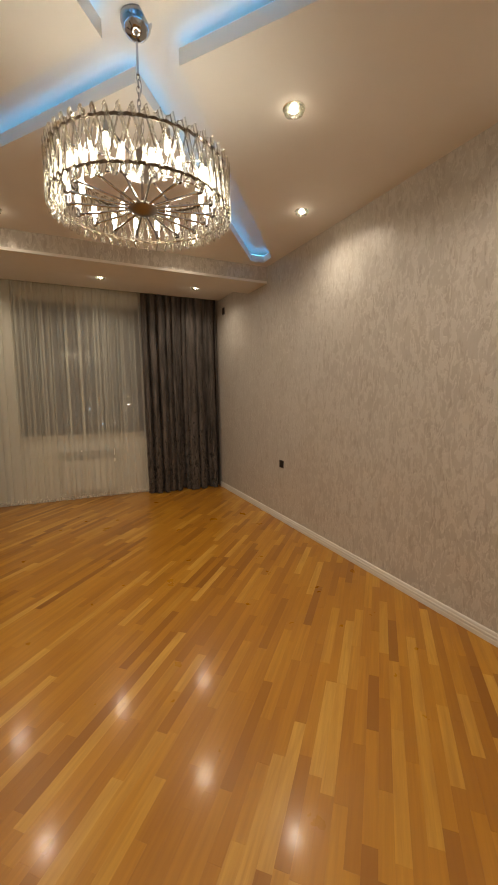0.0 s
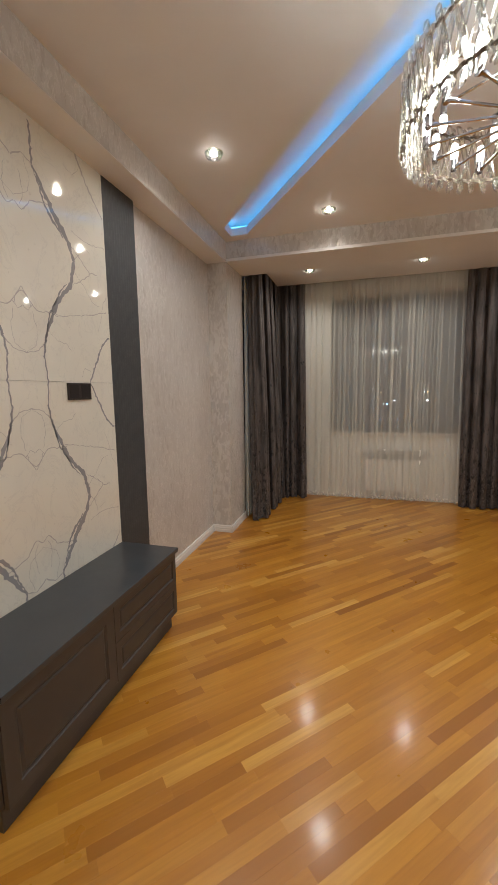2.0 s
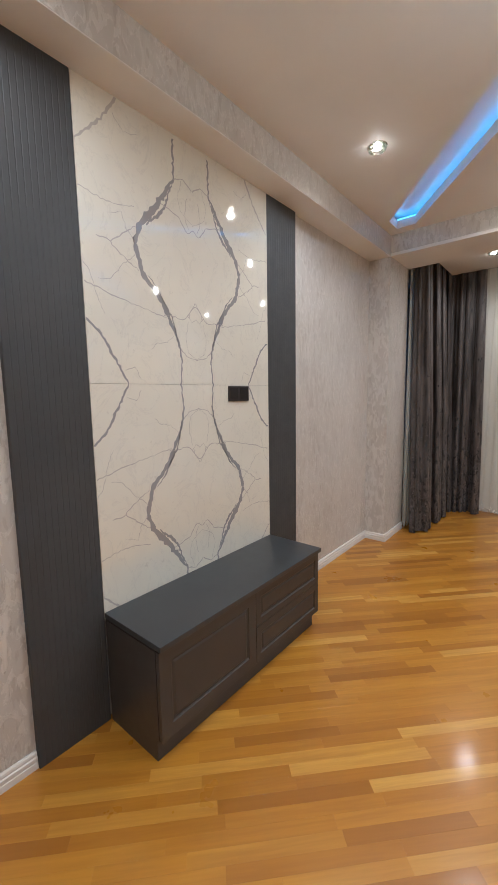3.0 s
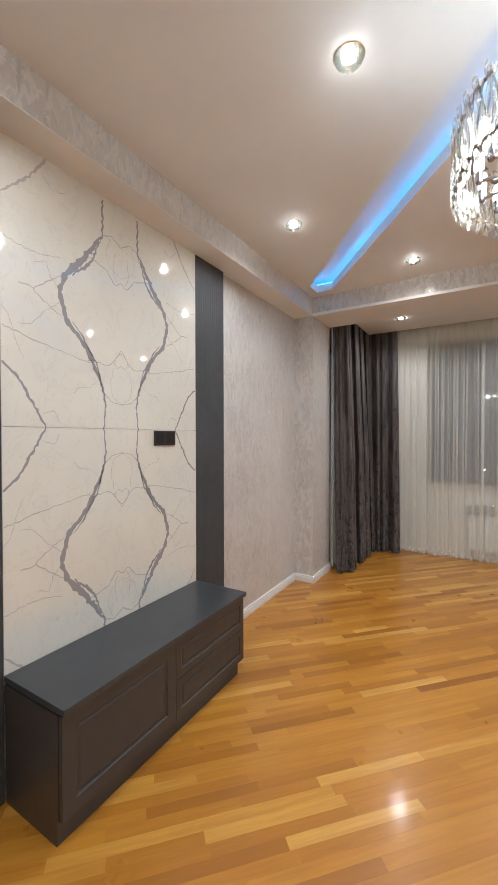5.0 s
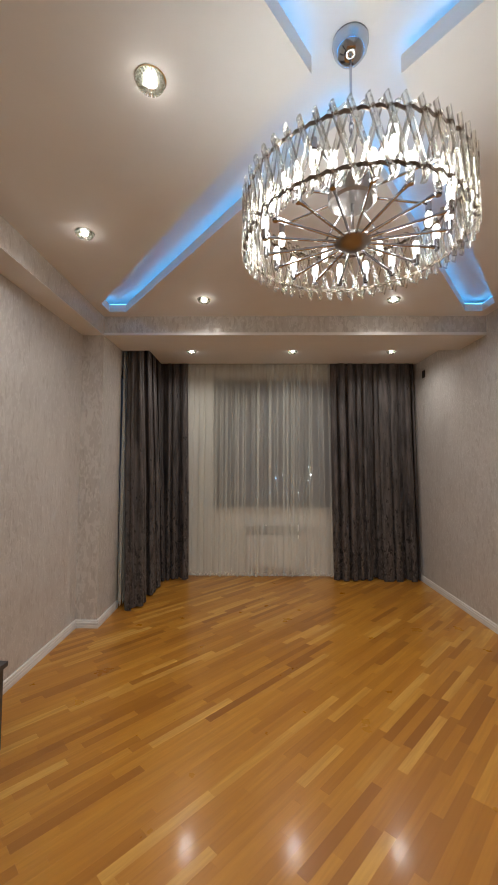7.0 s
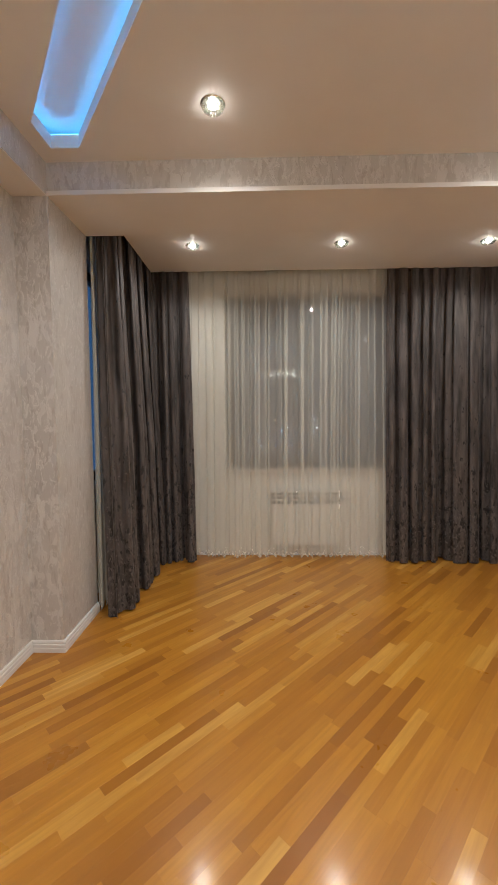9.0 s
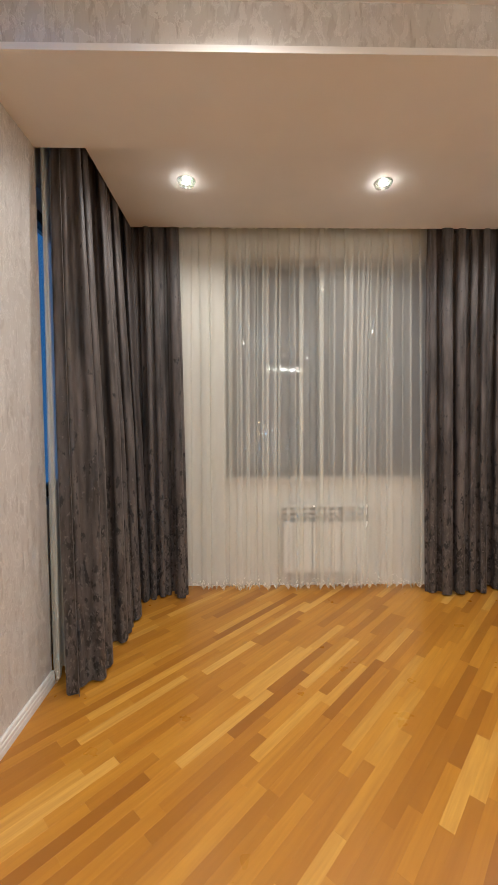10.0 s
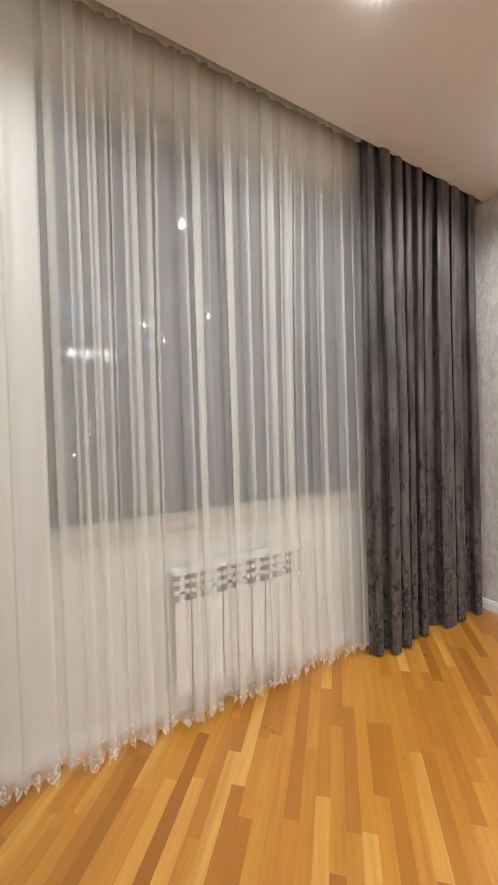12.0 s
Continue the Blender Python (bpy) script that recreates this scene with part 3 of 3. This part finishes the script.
# ---- media wall ----
def marble_wall():
    y0, y1, x = 1.667, 2.946, -0.672
    seam = 1.588
    top = thing("marble_panel", "bookmatched white marble slabs with grey veins above the cabinet", "wall panel", (x, (y0 + y1) / 2, 0))
    slabs = []
    for z0, z1 in ((0.50, seam - 0.0008), (seam + 0.0008, SOFFIT)):
        bm = bmesh.new()
        box(bm, LEFT - x, 0, y0 - (y0 + y1) / 2, y1 - (y0 + y1) / 2, z0, z1, 0.0008)
        slabs.append(part("slab", bm, M_MARBLE, top))
    axis = 2.297 - (y0 + y1) / 2
    half = y1 - y0
    r = random.Random(4)

    def ribbon(bm, pts, width, jag, flip, up):
        """A vein: an uneven band through pts (way from the axis, height over the seam)."""
        line = []
        for (a0, b0, w0), (a1, b1, w1) in zip(pts, pts[1:]):
            n = max(3, int(math.hypot(a1 - a0, b1 - b0) / 0.014))
            line += [(a0 + (a1 - a0) * k / n, b0 + (b1 - b0) * k / n, w0 + (w1 - w0) * k / n) for k in range(n)]
        line.append(pts[-1])
        rr = random.Random(len(line) * 7 + int(width * 1e5))
        prev = None
        for i, (a, b, w) in enumerate(line):
            p, q = line[max(0, i - 1)], line[min(len(line) - 1, i + 1)]
            d = Vector((q[0] - p[0], q[1] - p[1]))
            d = d.normalized() if d.length else Vector((0, 1))
            off = jag * (rr.uniform(-1, 1) + 0.5 * math.sin(i * 0.31 + 1.7 * math.sin(i * 0.13)))
            wd = width * w * rr.uniform(0.55, 1.25)
            c = Vector((a, b)) + Vector((-d.y, d.x)) * off
            row = []
            for sgn in (-1, 1):
                e = c + Vector((-d.y, d.x)) * wd * sgn / 2
                yy = max(-half / 2 + 0.002, min(half / 2 - 0.002, axis + flip * e.x))
                zz = seam + up * e.y
                row.append(bm.verts.new((0.0004, yy, max(0.51, min(SOFFIT - 0.002, zz)))))
            if prev:
                bm.faces.new((prev[0], prev[1], row[1], row[0]))
            prev = row

    main = [(-0.118, 0.0, .35), (-0.110, 0.12, .4), (-0.128, 0.23, .6), (-0.223, 0.415, 1.2), (-0.33, 0.515, 1.1), (-0.365, 0.645, 1.0), (-0.342, 0.73, 1.2), (-0.25, 0.826, 1.5), (-0.20, 0.90, 1.2), (-0.125, 1.01, .5), (-0.118, 1.2, .6)]
    strand = [(-0.118, 0.20, .4), (-0.165, 0.335, .9), (-0.245, 0.46, .8), (-0.30, 0.52, .3)]
    strand_high = [(-0.30, 0.745, .5), (-0.235, 0.80, 1.3), (-0.18, 0.865, 1.0), (-0.150, 0.95, .8), (-0.118, 1.0, .3)]
    outer = [(-0.64, 0.275, .8), (-0.56, 0.22, 1.1), (-0.505, 0.116, 1.1), (-0.438, 0.0, .6)]
    thin = [
        [(-0.126, 0.195, 1), (-0.073, 0.150, 1), (0.0, 0.130, 1)],
        [(-0.215, 0.345, 1), (-0.08, 0.338, 1), (-0.06, 0.36, .8), (0.0, 0.415, 1)],
        [(-0.06, 0.36, .6), (-0.03, 0.33, .6), (0.0, 0.345, .6)],
        [(-0.56, 0.625, 1), (-0.492, 0.619, 1), (-0.36, 0.72, 1)],
        [(-0.492, 0.619, 1), (-0.484, 0.60, 1), (-0.35, 0.527, .8)],
        [(-0.625, 0.424, 1), (-0.485, 0.388, 1), (-0.357, 0.36, .6), (-0.20, 0.33, .7)],
        [(-0.43, 1.23, 2.5), (-0.505, 1.10, 2.2), (-0.64, 0.97, 1.6)],
        [(-0.125, 1.01, 1), (-0.06, 1.03, 1), (0.0, 1.0, 1)],
        [(-0.21, 0.87, 1), (-0.09, 0.84, 1), (-0.04, 0.78, 1), (0.0, 0.80, 1)],
        [(-0.04, 0.95, .6), (-0.055, 0.86, .6), (-0.03, 0.80, .6)],
        [(-0.64, 0.80, .8), (-0.50, 0.78, .8), (-0.36, 0.80, .5)],
        [(-0.45, 0.06, .6), (-0.40, 0.08, .6), (-0.37, 0.03, .5)],
        [(-0.055, 0.33, .5), (-0.075, 0.25, .4), (-0.062, 0.17, .4), (0.0, 0.135, .5)],
        [(-0.07, 1.02, .5), (-0.10, 0.95, .4), (-0.085, 0.88, .4), (-0.03, 0.84, .4), (0.0, 0.825, .4)],
        [(-0.045, 0.35, .7), (-0.035, 0.39, .7), (0.0, 0.43, .7)],
        [(-0.365, 0.645, .7), (-0.41, 0.70, .6), (-0.43, 0.76, .5), (-0.50, 0.73, .4)],
        [(-0.36, 0.60, .6), (-0.42, 0.55, .6), (-0.50, 0.46, .5), (-0.56, 0.45, .4)],
        [(-0.64, 0.52, .5), (-0.60, 0.47, .5), (-0.575, 0.40, .4), (-0.54, 0.30, .4)],
        [(-0.45, 1.15, .6), (-0.40, 1.10, .5), (-0.33, 1.12, .4)],
        [(-0.30, 0.17, .5), (-0.26, 0.20, .5), (-0.20, 0.21, .4), (-0.15, 0.26, .4)],
    ]
    for up, slab in ((-1, slabs[0]), (1, slabs[1])):
        bm, bt = bmesh.new(), bmesh.new()
        for flip in (1, -1):
            ribbon(bm, main, 0.023, 0.0045, flip, up)
            ribbon(bm, strand, 0.011, 0.004, flip, up)
            ribbon(bm, strand_high, 0.012, 0.004, flip, up)
            ribbon(bm, outer, 0.012, 0.005, flip, up)
            for pts in thin:
                ribbon(bt, pts, 0.0055, 0.004, flip, up)
        part("vein", bm, M_VEIN, slab, "grey vein in the marble")
        part("fine_vein", bt, M_VEIN_THIN, slab, "fine brown-grey veins in the marble")["kind"] = "stuff"


marble_wall()


def slat_panel(y0, y1, z1):
    top = thing("slat_panel", "anthracite fluted wall panel framing the marble", "wall panel", (LEFT, (y0 + y1) / 2, 0), "slat panels")
    w = y1 - y0
    bm = bmesh.new()
    box(bm, 0, 0.0268, -w / 2, w / 2, 0.0, z1)
    part("backing", bm, M_SLAT, top)
    n = 13
    p = w / n
    bm = bmesh.new()
    prof = [(0.0268, -p * 0.485), (0.0273, -p * 0.46), (0.028, -p * 0.36), (0.028, p * 0.36), (0.0273, p * 0.46), (0.0268, p * 0.485)]
    ends = [[bm.verts.new((x, y, z)) for x, y in prof] for z in (0.002, z1 - 0.001)]
    for i in range(len(prof) - 1):
        bm.faces.new((ends[0][i], ends[0][i + 1], ends[1][i + 1], ends[1][i]))
    bm.faces.new(ends[0])
    bm.faces.new(ends[1])
    me = mesh_of("slat", bm, M_SLAT)
    for i in range(n):
        s = part("slat", me, None, top)
        s.location = (0, -w / 2 + p * (i + 0.5), 0)


slat_panel(1.342, 1.665, SOFFIT)
slat_panel(2.948, 3.291, SOFFIT)


def panel_front(y0, y1, z0, z1, x, thick=0.02, frame_w=0.062):
    """A framed front with a routed groove round a flat middle."""
    bm = bmesh.new()
    box(bm, x - thick, x, y0, y1, z0, z1, 0.0015)
    f = max((q for q in bm.faces if q.normal.x > 0.99), key=lambda q: q.calc_area())
    for width, deep in ((frame_w, 0), (0.004, -0.004), (0.010, -0.003), (0.006, 0), (0.012, 0.004)):
        bmesh.ops.inset_region(bm, faces=[f], thickness=width, depth=deep)
    return bm


def media_cabinet():
    y0, y1, xw, xf = 1.668, 2.940, LEFT + 0.032, -0.278
    top = thing("media_cabinet", "low anthracite media cabinet with one door and two drawers", "cabinet", ((xw + xf) / 2, (y0 + y1) / 2, 0))
    base = Matrix.Translation((-(xw + xf) / 2, -(y0 + y1) / 2, 0))

    def add(name, bm, mat, label="", parent=None):
        bmesh.ops.transform(bm, matrix=base, verts=bm.verts)
        return part(name, bm, mat, parent or top, label)

    bm = bmesh.new()
    box(bm, xw, xf - 0.024, y0, y1, 0.10, 0.505)
    add("body", bm, M_GREY_FRONT)
    bm = bmesh.new()
    box(bm, xw, -0.317, y0 + 0.002, y1 - 0.012, 0.0, 0.10)
    add("plinth", bm, M_GREY_FRONT)
    bm = bmesh.new()
    box(bm, xw, -0.258, y0 - 0.004, y1 + 0.004, 0.517, 0.542, 0.002)
    add("top", bm, M_GREY, "anthracite satin top board")
    # near-black strip paints the shade inside the recess under the top
    bm = bmesh.new()
    box(bm, xw, -0.302, y0 + 0.002, y1 - 0.002, 0.505, 0.517)
    add("grip_gap_shade", bm, M_PLATE_IN, "dark strip painted as shade in the finger gap")
    mid = 2.292
    add("door", panel_front(y0 + 0.001, mid - 0.0015, 0.106, 0.506, xf, frame_w=0.080), M_GREY_FRONT)
    add("drawer", panel_front(mid + 0.0015, y1 - 0.001, 0.106, 0.306, xf, frame_w=0.052), M_GREY_FRONT)
    add("drawer", panel_front(mid + 0.0015, y1 - 0.001, 0.309, 0.506, xf, frame_w=0.052), M_GREY_FRONT)


media_cabinet()


def wall_plate(name, label, at, w, h, turn, gangs):
    top = thing(name, label, "socket", at)
    top.rotation_euler = (0, 0, turn)
    bm = bmesh.new()
    box(bm, 0, 0.009, -w / 2, w / 2, -h / 2, h / 2, 0.003)
    part("plate", bm, M_PLATE, top)
    for k in range(gangs):
        g = w / gangs
        c = -w / 2 + g * (k + 0.5)
        bm = bmesh.new()
        box(bm, 0.009, 0.0105, c - g * 0.38, c + g * 0.38, -h * 0.38, h * 0.38, 0.0006)
        part("insert", bm, M_PLATE_IN, top)
    return top


wall_plate("wall_socket", "dark brown double wall plate on the marble", (-0.672, 2.634, 1.537), 0.186, 0.092, 0, 2)
wall_plate("wall_socket", "dark brown wall socket low on the papered wall", (RIGHT, 4.285, 0.687), 0.088, 0.088, math.pi, 1)
wall_plate("wall_socket", "small dark socket high on the papered wall", (RIGHT, 6.075, 2.752), 0.085, 0.10, math.pi, 1)


# ---- downlights ----
def downlight(x, y, z, watts=SPOT_WATTS):
    top = thing("downlight", "round cut-glass ceiling downlight, lit", "ceiling light", (x, y, z), "downlights")
    # pale metal ring: its brightness stands in for light in a glass rim
    bm = bmesh.new()
    lathe(bm, [(0.030, 0.0), (0.050, 0.0), (0.050, -0.0015), (0.044, -0.0030), (0.030, -0.0025), (0.030, 0.0)], 32)
    bmesh.ops.scale(bm, vec=(1.2, 1.2, 1.2), verts=bm.verts)
    part("ring", bm, M_LIT_RIM, top, "bright metal ring standing in for the lit glass rim")
    bm = bmesh.new()
    n = 20
    for k in range(n):
        a = 2 * math.pi * k / n
        m = Matrix.Rotation(a, 4, "Z")
        q = [(0.026, -0.0024, -0.005), (0.026, 0.0024, -0.005), (0.047, 0.0045, -0.005), (0.047, -0.0045, -0.005)]
        lo = [(0.022, -0.0022, -0.024), (0.022, 0.0022, -0.024), (0.042, 0.0040, -0.019), (0.042, -0.0040, -0.019)]
        vs = [bm.verts.new(m @ Vector(p)) for p in q + lo]
        for f in ((0, 1, 2, 3), (4, 5, 6, 7), (0, 1, 5, 4), (1, 2, 6, 5), (2, 3, 7, 6), (3, 0, 4, 7)):
            bm.faces.new([vs[i] for i in f])
    bmesh.ops.scale(bm, vec=(1.2, 1.2, 1.2), verts=bm.verts)
    part("glass", bm, M_CUT, top, "faceted cut-glass collar")["kind"] = "stuff"
    bm = bmesh.new()
    lathe(bm, [(0.0, -0.016), (0.009, -0.015), (0.015, -0.011), (0.016, -0.002)], 18)
    bmesh.ops.scale(bm, vec=(1.2, 1.2, 1.2), verts=bm.verts)
    part("bulb", bm, M_DOWN, top, "glowing lamp", smooth=True)
    d = bpy.data.lights.new("downlight_beam", "SPOT")
    d.energy, d.spot_size, d.spot_blend, d.color, d.shadow_soft_size = watts, radians(164), 0.8, WARM, 0.02
    lamp = new("downlight_beam", d)
    lamp.location = (x, y, z - 0.050)
    # the capsule's own light, which the cut-glass collar breaks into rays on the ceiling
    d = bpy.data.lights.new("capsule_light", "POINT")
    d.energy, d.color, d.shadow_soft_size = COLLAR_WATTS, WARM, 0.006
    new("capsule_light", d).location = (x, y, z - 0.029)
    return top


for dx, dy in ((0.78, 0.02), (1.455, 0.99), (0.833, 1.99), (1.455, -0.99), (0.833, -1.99)):
    for s in (-1, 1):
        downlight(MID_X + s * dx, MID_Y + dy, CEIL)
for x in (0.205, 1.465, 2.685):
    downlight(x, 5.692, BAY, SPOT_WATTS * 0.95)


# ---- chandelier ----
def chandelier():
    cx, cy = HANG
    low, high, R = 2.343, 2.500, 0.392
    top = thing("chandelier", "round drum chandelier of slanted crystal bars with lit candle bulbs", "chandelier", (cx, cy, low))
    Z = lambda z: z - low
    bm = bmesh.new()
    lathe(bm, [(0.0, Z(TOP)), (0.066, Z(TOP)), (0.066, Z(3.104)), (0.061, Z(3.098)), (0.060, Z(3.080)), (0.045, Z(3.058)), (0.022, Z(3.044)), (0.0, Z(3.041))], 32)
    part("canopy", bm, M_CHROME, top, "polished chrome ceiling rose", smooth=True)
    bm = bmesh.new()
    tube(bm, (0, 0, Z(2.90)), (0, 0, Z(3.043)), 0.005)
    part("rod", bm, M_CHROME, top)
    bm = bmesh.new()
    for k in range(9):
        m = Matrix.Translation((0, 0, Z(2.892) - 0.026 * k)) @ Matrix.Rotation(math.pi / 2 * (k % 2), 4, "Z")
        pts = [(0.008 * math.cos(a), 0, 0.017 * math.sin(a)) for a in [2 * math.pi * i / 10 for i in range(10)]]
        for i in range(10):
            tube(bm, m @ Vector(pts[i]), m @ Vector(pts[(i + 1) % 10]), 0.0022, steps=5)
    part("chain", bm, M_CHROME, top)
    bm = bmesh.new()
    for i in range(14):
        a, b = i / 14, (i + 1) / 14
        f = lambda t: (0.012 * math.sin(9 * t) + 0.004, 0.014 * math.sin(6 * t), Z(2.90) - 0.24 * t)
        tube(bm, f(a), f(b), 0.0018, steps=5)
    part("cable", bm, M_CHROME, top)
    bm = bmesh.new()
    tube(bm, (0, 0, Z(2.55)), (0, 0, Z(2.67)), 0.007)
    lathe(bm, [(0.0, Z(2.56)), (0.082, Z(2.56)), (0.088, Z(2.552)), (0.086, Z(2.500)), (0.074, Z(2.494)), (0.0, Z(2.492))], 28)
    part("upper_hub", bm, M_NICKEL, top, "brushed nickel upper drum", smooth=False)
    bm = bmesh.new()
    tube(bm, (0, 0, Z(2.36)), (0, 0, Z(2.50)), 0.006)
    part("stem", bm, M_CHROME, top)
    bm = bmesh.new()
    lathe(bm, [(0.0, Z(2.322)), (0.012, Z(2.323)), (0.040, Z(2.330)), (0.064, Z(2.345)), (0.070, Z(2.356)), (0.058, Z(2.362)), (0.0, Z(2.364))], 32)
    part("hub", bm, M_NICKEL, top, "dished bronze-toned lower hub", smooth=True)
    # bands with a zigzag edge
    n = 52
    for z, name in ((low, "lower_band"), (high, "upper_band")):
        bm = bmesh.new()
        rows = []
        for k in range(n * 2):
            a = math.pi * k / n
            w = 0.004 * (1 if k % 2 else -1)
            rows.append([bm.verts.new(((R - 0.012 + w) * math.cos(a) + ex * math.cos(a), (R - 0.012 + w) * math.sin(a) + ex * math.sin(a), Z(z) + ez)) for ex, ez in ((0, -0.006), (0.003, -0.006), (0.003, 0.006), (0, 0.006))])
        for k in range(n * 2):
            p, q = rows[k], rows[(k + 1) % (n * 2)]
            for i in range(4):
                bm.faces.new((p[i], q[i], q[(i + 1) % 4], p[(i + 1) % 4]))
        part(name, bm, M_BRONZE, top, "dark zigzag metal band")
    # slanted bars: a bevelled three-sided bar with skew ends
    L, w, th = 0.232, 0.0085, 0.005
    bm = bmesh.new()
    prof = [(-w, -th), (0, -th * 1.6), (w, -th), (w, th * 0.6), (0, th * 1.4), (-w, th * 0.6)]
    ends = [[bm.verts.new((y, x, sgn * L / 2 + sk * x)) for x, y in prof] for sgn, sk in ((-1, 0.6), (1, 0.6))]
    for i in range(6):
        bm.faces.new((ends[0][i], ends[0][(i + 1) % 6], ends[1][(i + 1) % 6], ends[1][i]))
    bm.faces.new(ends[0])
    bm.faces.new(ends[1])
    bar = mesh_of("crystal_bar", bm, M_CRYSTAL)
    mid = (low + high) / 2 - 0.004
    for k in range(n * 2):
        a = math.pi * k / n
        lean = 16 if k % 2 else -16
        r = R if k % 2 else R - 0.022
        s = part("crystal_bar", bar, None, top)
        s.matrix_basis = Matrix.Translation((r * math.cos(a), r * math.sin(a), Z(mid))) @ Matrix.Rotation(a, 4, "Z") @ Matrix.Rotation(radians(lean), 4, "X")
    # arms with candle bulbs
    bm = bmesh.new()
    tube(bm, (0.055, 0, 0.006), (0.318, 0, 0.006), 0.0048, steps=8)
    tube(bm, (0.285, 0, 0.006), (0.318, 0, 0.006), 0.0070, steps=8)
    arm = mesh_of("arm", bm, M_CHROME)
    bm = bmesh.new()
    lathe(bm, [(0.0, -0.010), (0.009, -0.010), (0.011, -0.004), (0.011, 0.030), (0.0, 0.030)], 12)
    cup = mesh_of("candle_cup", bm, M_CHROME)
    bm = bmesh.new()
    lathe(bm, [(0.008, 0.030), (0.0125, 0.036), (0.0130, 0.070), (0.010, 0.082), (0.0, 0.088)], 10)
    bulb = mesh_of("bulb", bm, M_BULB, True)
    for k in range(18):
        turn = Matrix.Rotation(2 * math.pi * (k + 0.3) / 18, 4, "Z")
        o = part("arm", arm, None, top)
        o.matrix_basis = turn
        c = part("candle_cup", cup, None, o)
        c.location = (0.318, 0, 0.006)
        q = part("bulb", bulb, None, o, "glowing candle bulb")
        q.location = (0.318, 0, 0.006)
    bm = bmesh.new()
    tube(bm, (0.08, 0, Z(2.525)), (0.30, 0, Z(2.525)), 0.0048, steps=8)
    arm2 = mesh_of("upper_arm", bm, M_CHROME)
    for k in range(8):
        turn = Matrix.Rotation(2 * math.pi * (k + 0.2) / 8, 4, "Z")
        o = part("upper_arm", arm2, None, top)
        o.matrix_basis = turn
        c = part("candle_cup", cup, None, o)
        c.location = (0.300, 0, Z(2.500))
        q = part("bulb", bulb, None, o, "glowing candle bulb")
        q.matrix_basis = Matrix.Translation((0.300, 0, Z(2.522))) @ Matrix.Rotation(math.pi, 4, "X")
    for k in range(6):
        d = bpy.data.lights.new("candle_light", "POINT")
        d.energy, d.color, d.shadow_soft_size = CHANDELIER_WATTS, WHITE, 0.03
        a = 2 * math.pi * (k + 0.5) / 6
        new("candle_light", d).location = (cx + 0.27 * math.cos(a), cy + 0.27 * math.sin(a), low + 0.075)


chandelier()


# ---- parquet, strip by strip ----
def lay_floor():
    r = random.Random(11)
    c, s = math.cos(radians(PLANK_TURN)), math.sin(radians(PLANK_TURN))
    x0, x1, y0, y1 = LEFT + 0.002, RIGHT - 0.002, BACK + 0.002, FRONT - 0.002
    inside = lambda x, y: x0 < x < x1 and y0 < y < y1 and not (x < BULK and BEAM0 < y < BEAM1)
    meshes = {}
    lengths = (0.30, 0.36, 0.42, 0.48, 0.54, 0.60)

    def strip(length):
        if length not in meshes:
            bm = bmesh.new()
            h, w, g = length / 2, PLANK_W / 2, 0.0003
            lo = [bm.verts.new((a * h, b * w, -0.009)) for a, b in ((-1, -1), (1, -1), (1, 1), (-1, 1))]
            mid = [bm.verts.new((a * h, b * w, -g)) for a, b in ((-1, -1), (1, -1), (1, 1), (-1, 1))]
            up = [bm.verts.new((a * (h - g), b * (w - g), 0)) for a, b in ((-1, -1), (1, -1), (1, 1), (-1, 1))]
            bm.faces.new(up)
            for i in range(4):
                j = (i + 1) % 4
                bm.faces.new((lo[i], lo[j], mid[j], mid[i]))
                bm.faces.new((mid[i], mid[j], up[j], up[i]))
            meshes[length] = mesh_of("plank", bm, M_WOOD)
        return meshes[length]

    rest_v, rest_f, count = [], [], 0
    for row in range(-80, 160):
        v = row * PLANK_W
        u = -3.0 + r.uniform(0, 0.6)
        while u < 9.0:
            length = r.choice(lengths) if r.random() < 0.55 else 0.60
            um = u + length / 2
            x, y = um * c - v * s, um * s + v * c
            u += length
            ends = [(x + k * length / 2 * c, y + k * length / 2 * s) for k in (-1, -0.5, 0, 0.5, 1)]
            if not any(inside(*e) for e in ends):
                continue
            z = r.uniform(-0.0003, 0.0001)
            whole = all(inside(*e) for e in ends)
            if whole and 0.1 < x < 2.3 and 2.15 < y < 5.6 and count < 300 and r.random() < 0.9:
                p = part("plank", strip(length), None, floor)
                p.matrix_basis = pose(x, y, z, 0, 0, PLANK_TURN)
                count += 1
            else:
                n0 = len(rest_v)
                m = pose(x, y, z, 0, 0, PLANK_TURN)
                rest_v += [m @ q.co for q in strip(length).vertices]
                rest_f += [[n0 + i for i in f.vertices] for f in strip(length).polygons]
    me = bpy.data.meshes.new("planks")
    me.from_pydata([tuple(q) for q in rest_v], [], rest_f)
    me.materials.append(M_WOOD)
    bm = bmesh.new()
    bm.from_mesh(me)
    for co, no in (((x0, 0, 0), (-1, 0, 0)), ((x1, 0, 0), (1, 0, 0)), ((0, y0, 0), (0, -1, 0)), ((0, y1, 0), (0, 1, 0))):
        bmesh.ops.bisect_plane(bm, geom=list(bm.verts) + list(bm.edges) + list(bm.faces), plane_co=co, plane_no=no, clear_outer=True)
    bmesh.ops.recalc_face_normals(bm, faces=bm.faces)
    bm.to_mesh(me)
    bm.free()
    ob = new("plank_field", me)
    ob.parent = floor
    tagged(ob, "honey beech parquet strips laid diagonally", kind="stuff")


lay_floor()
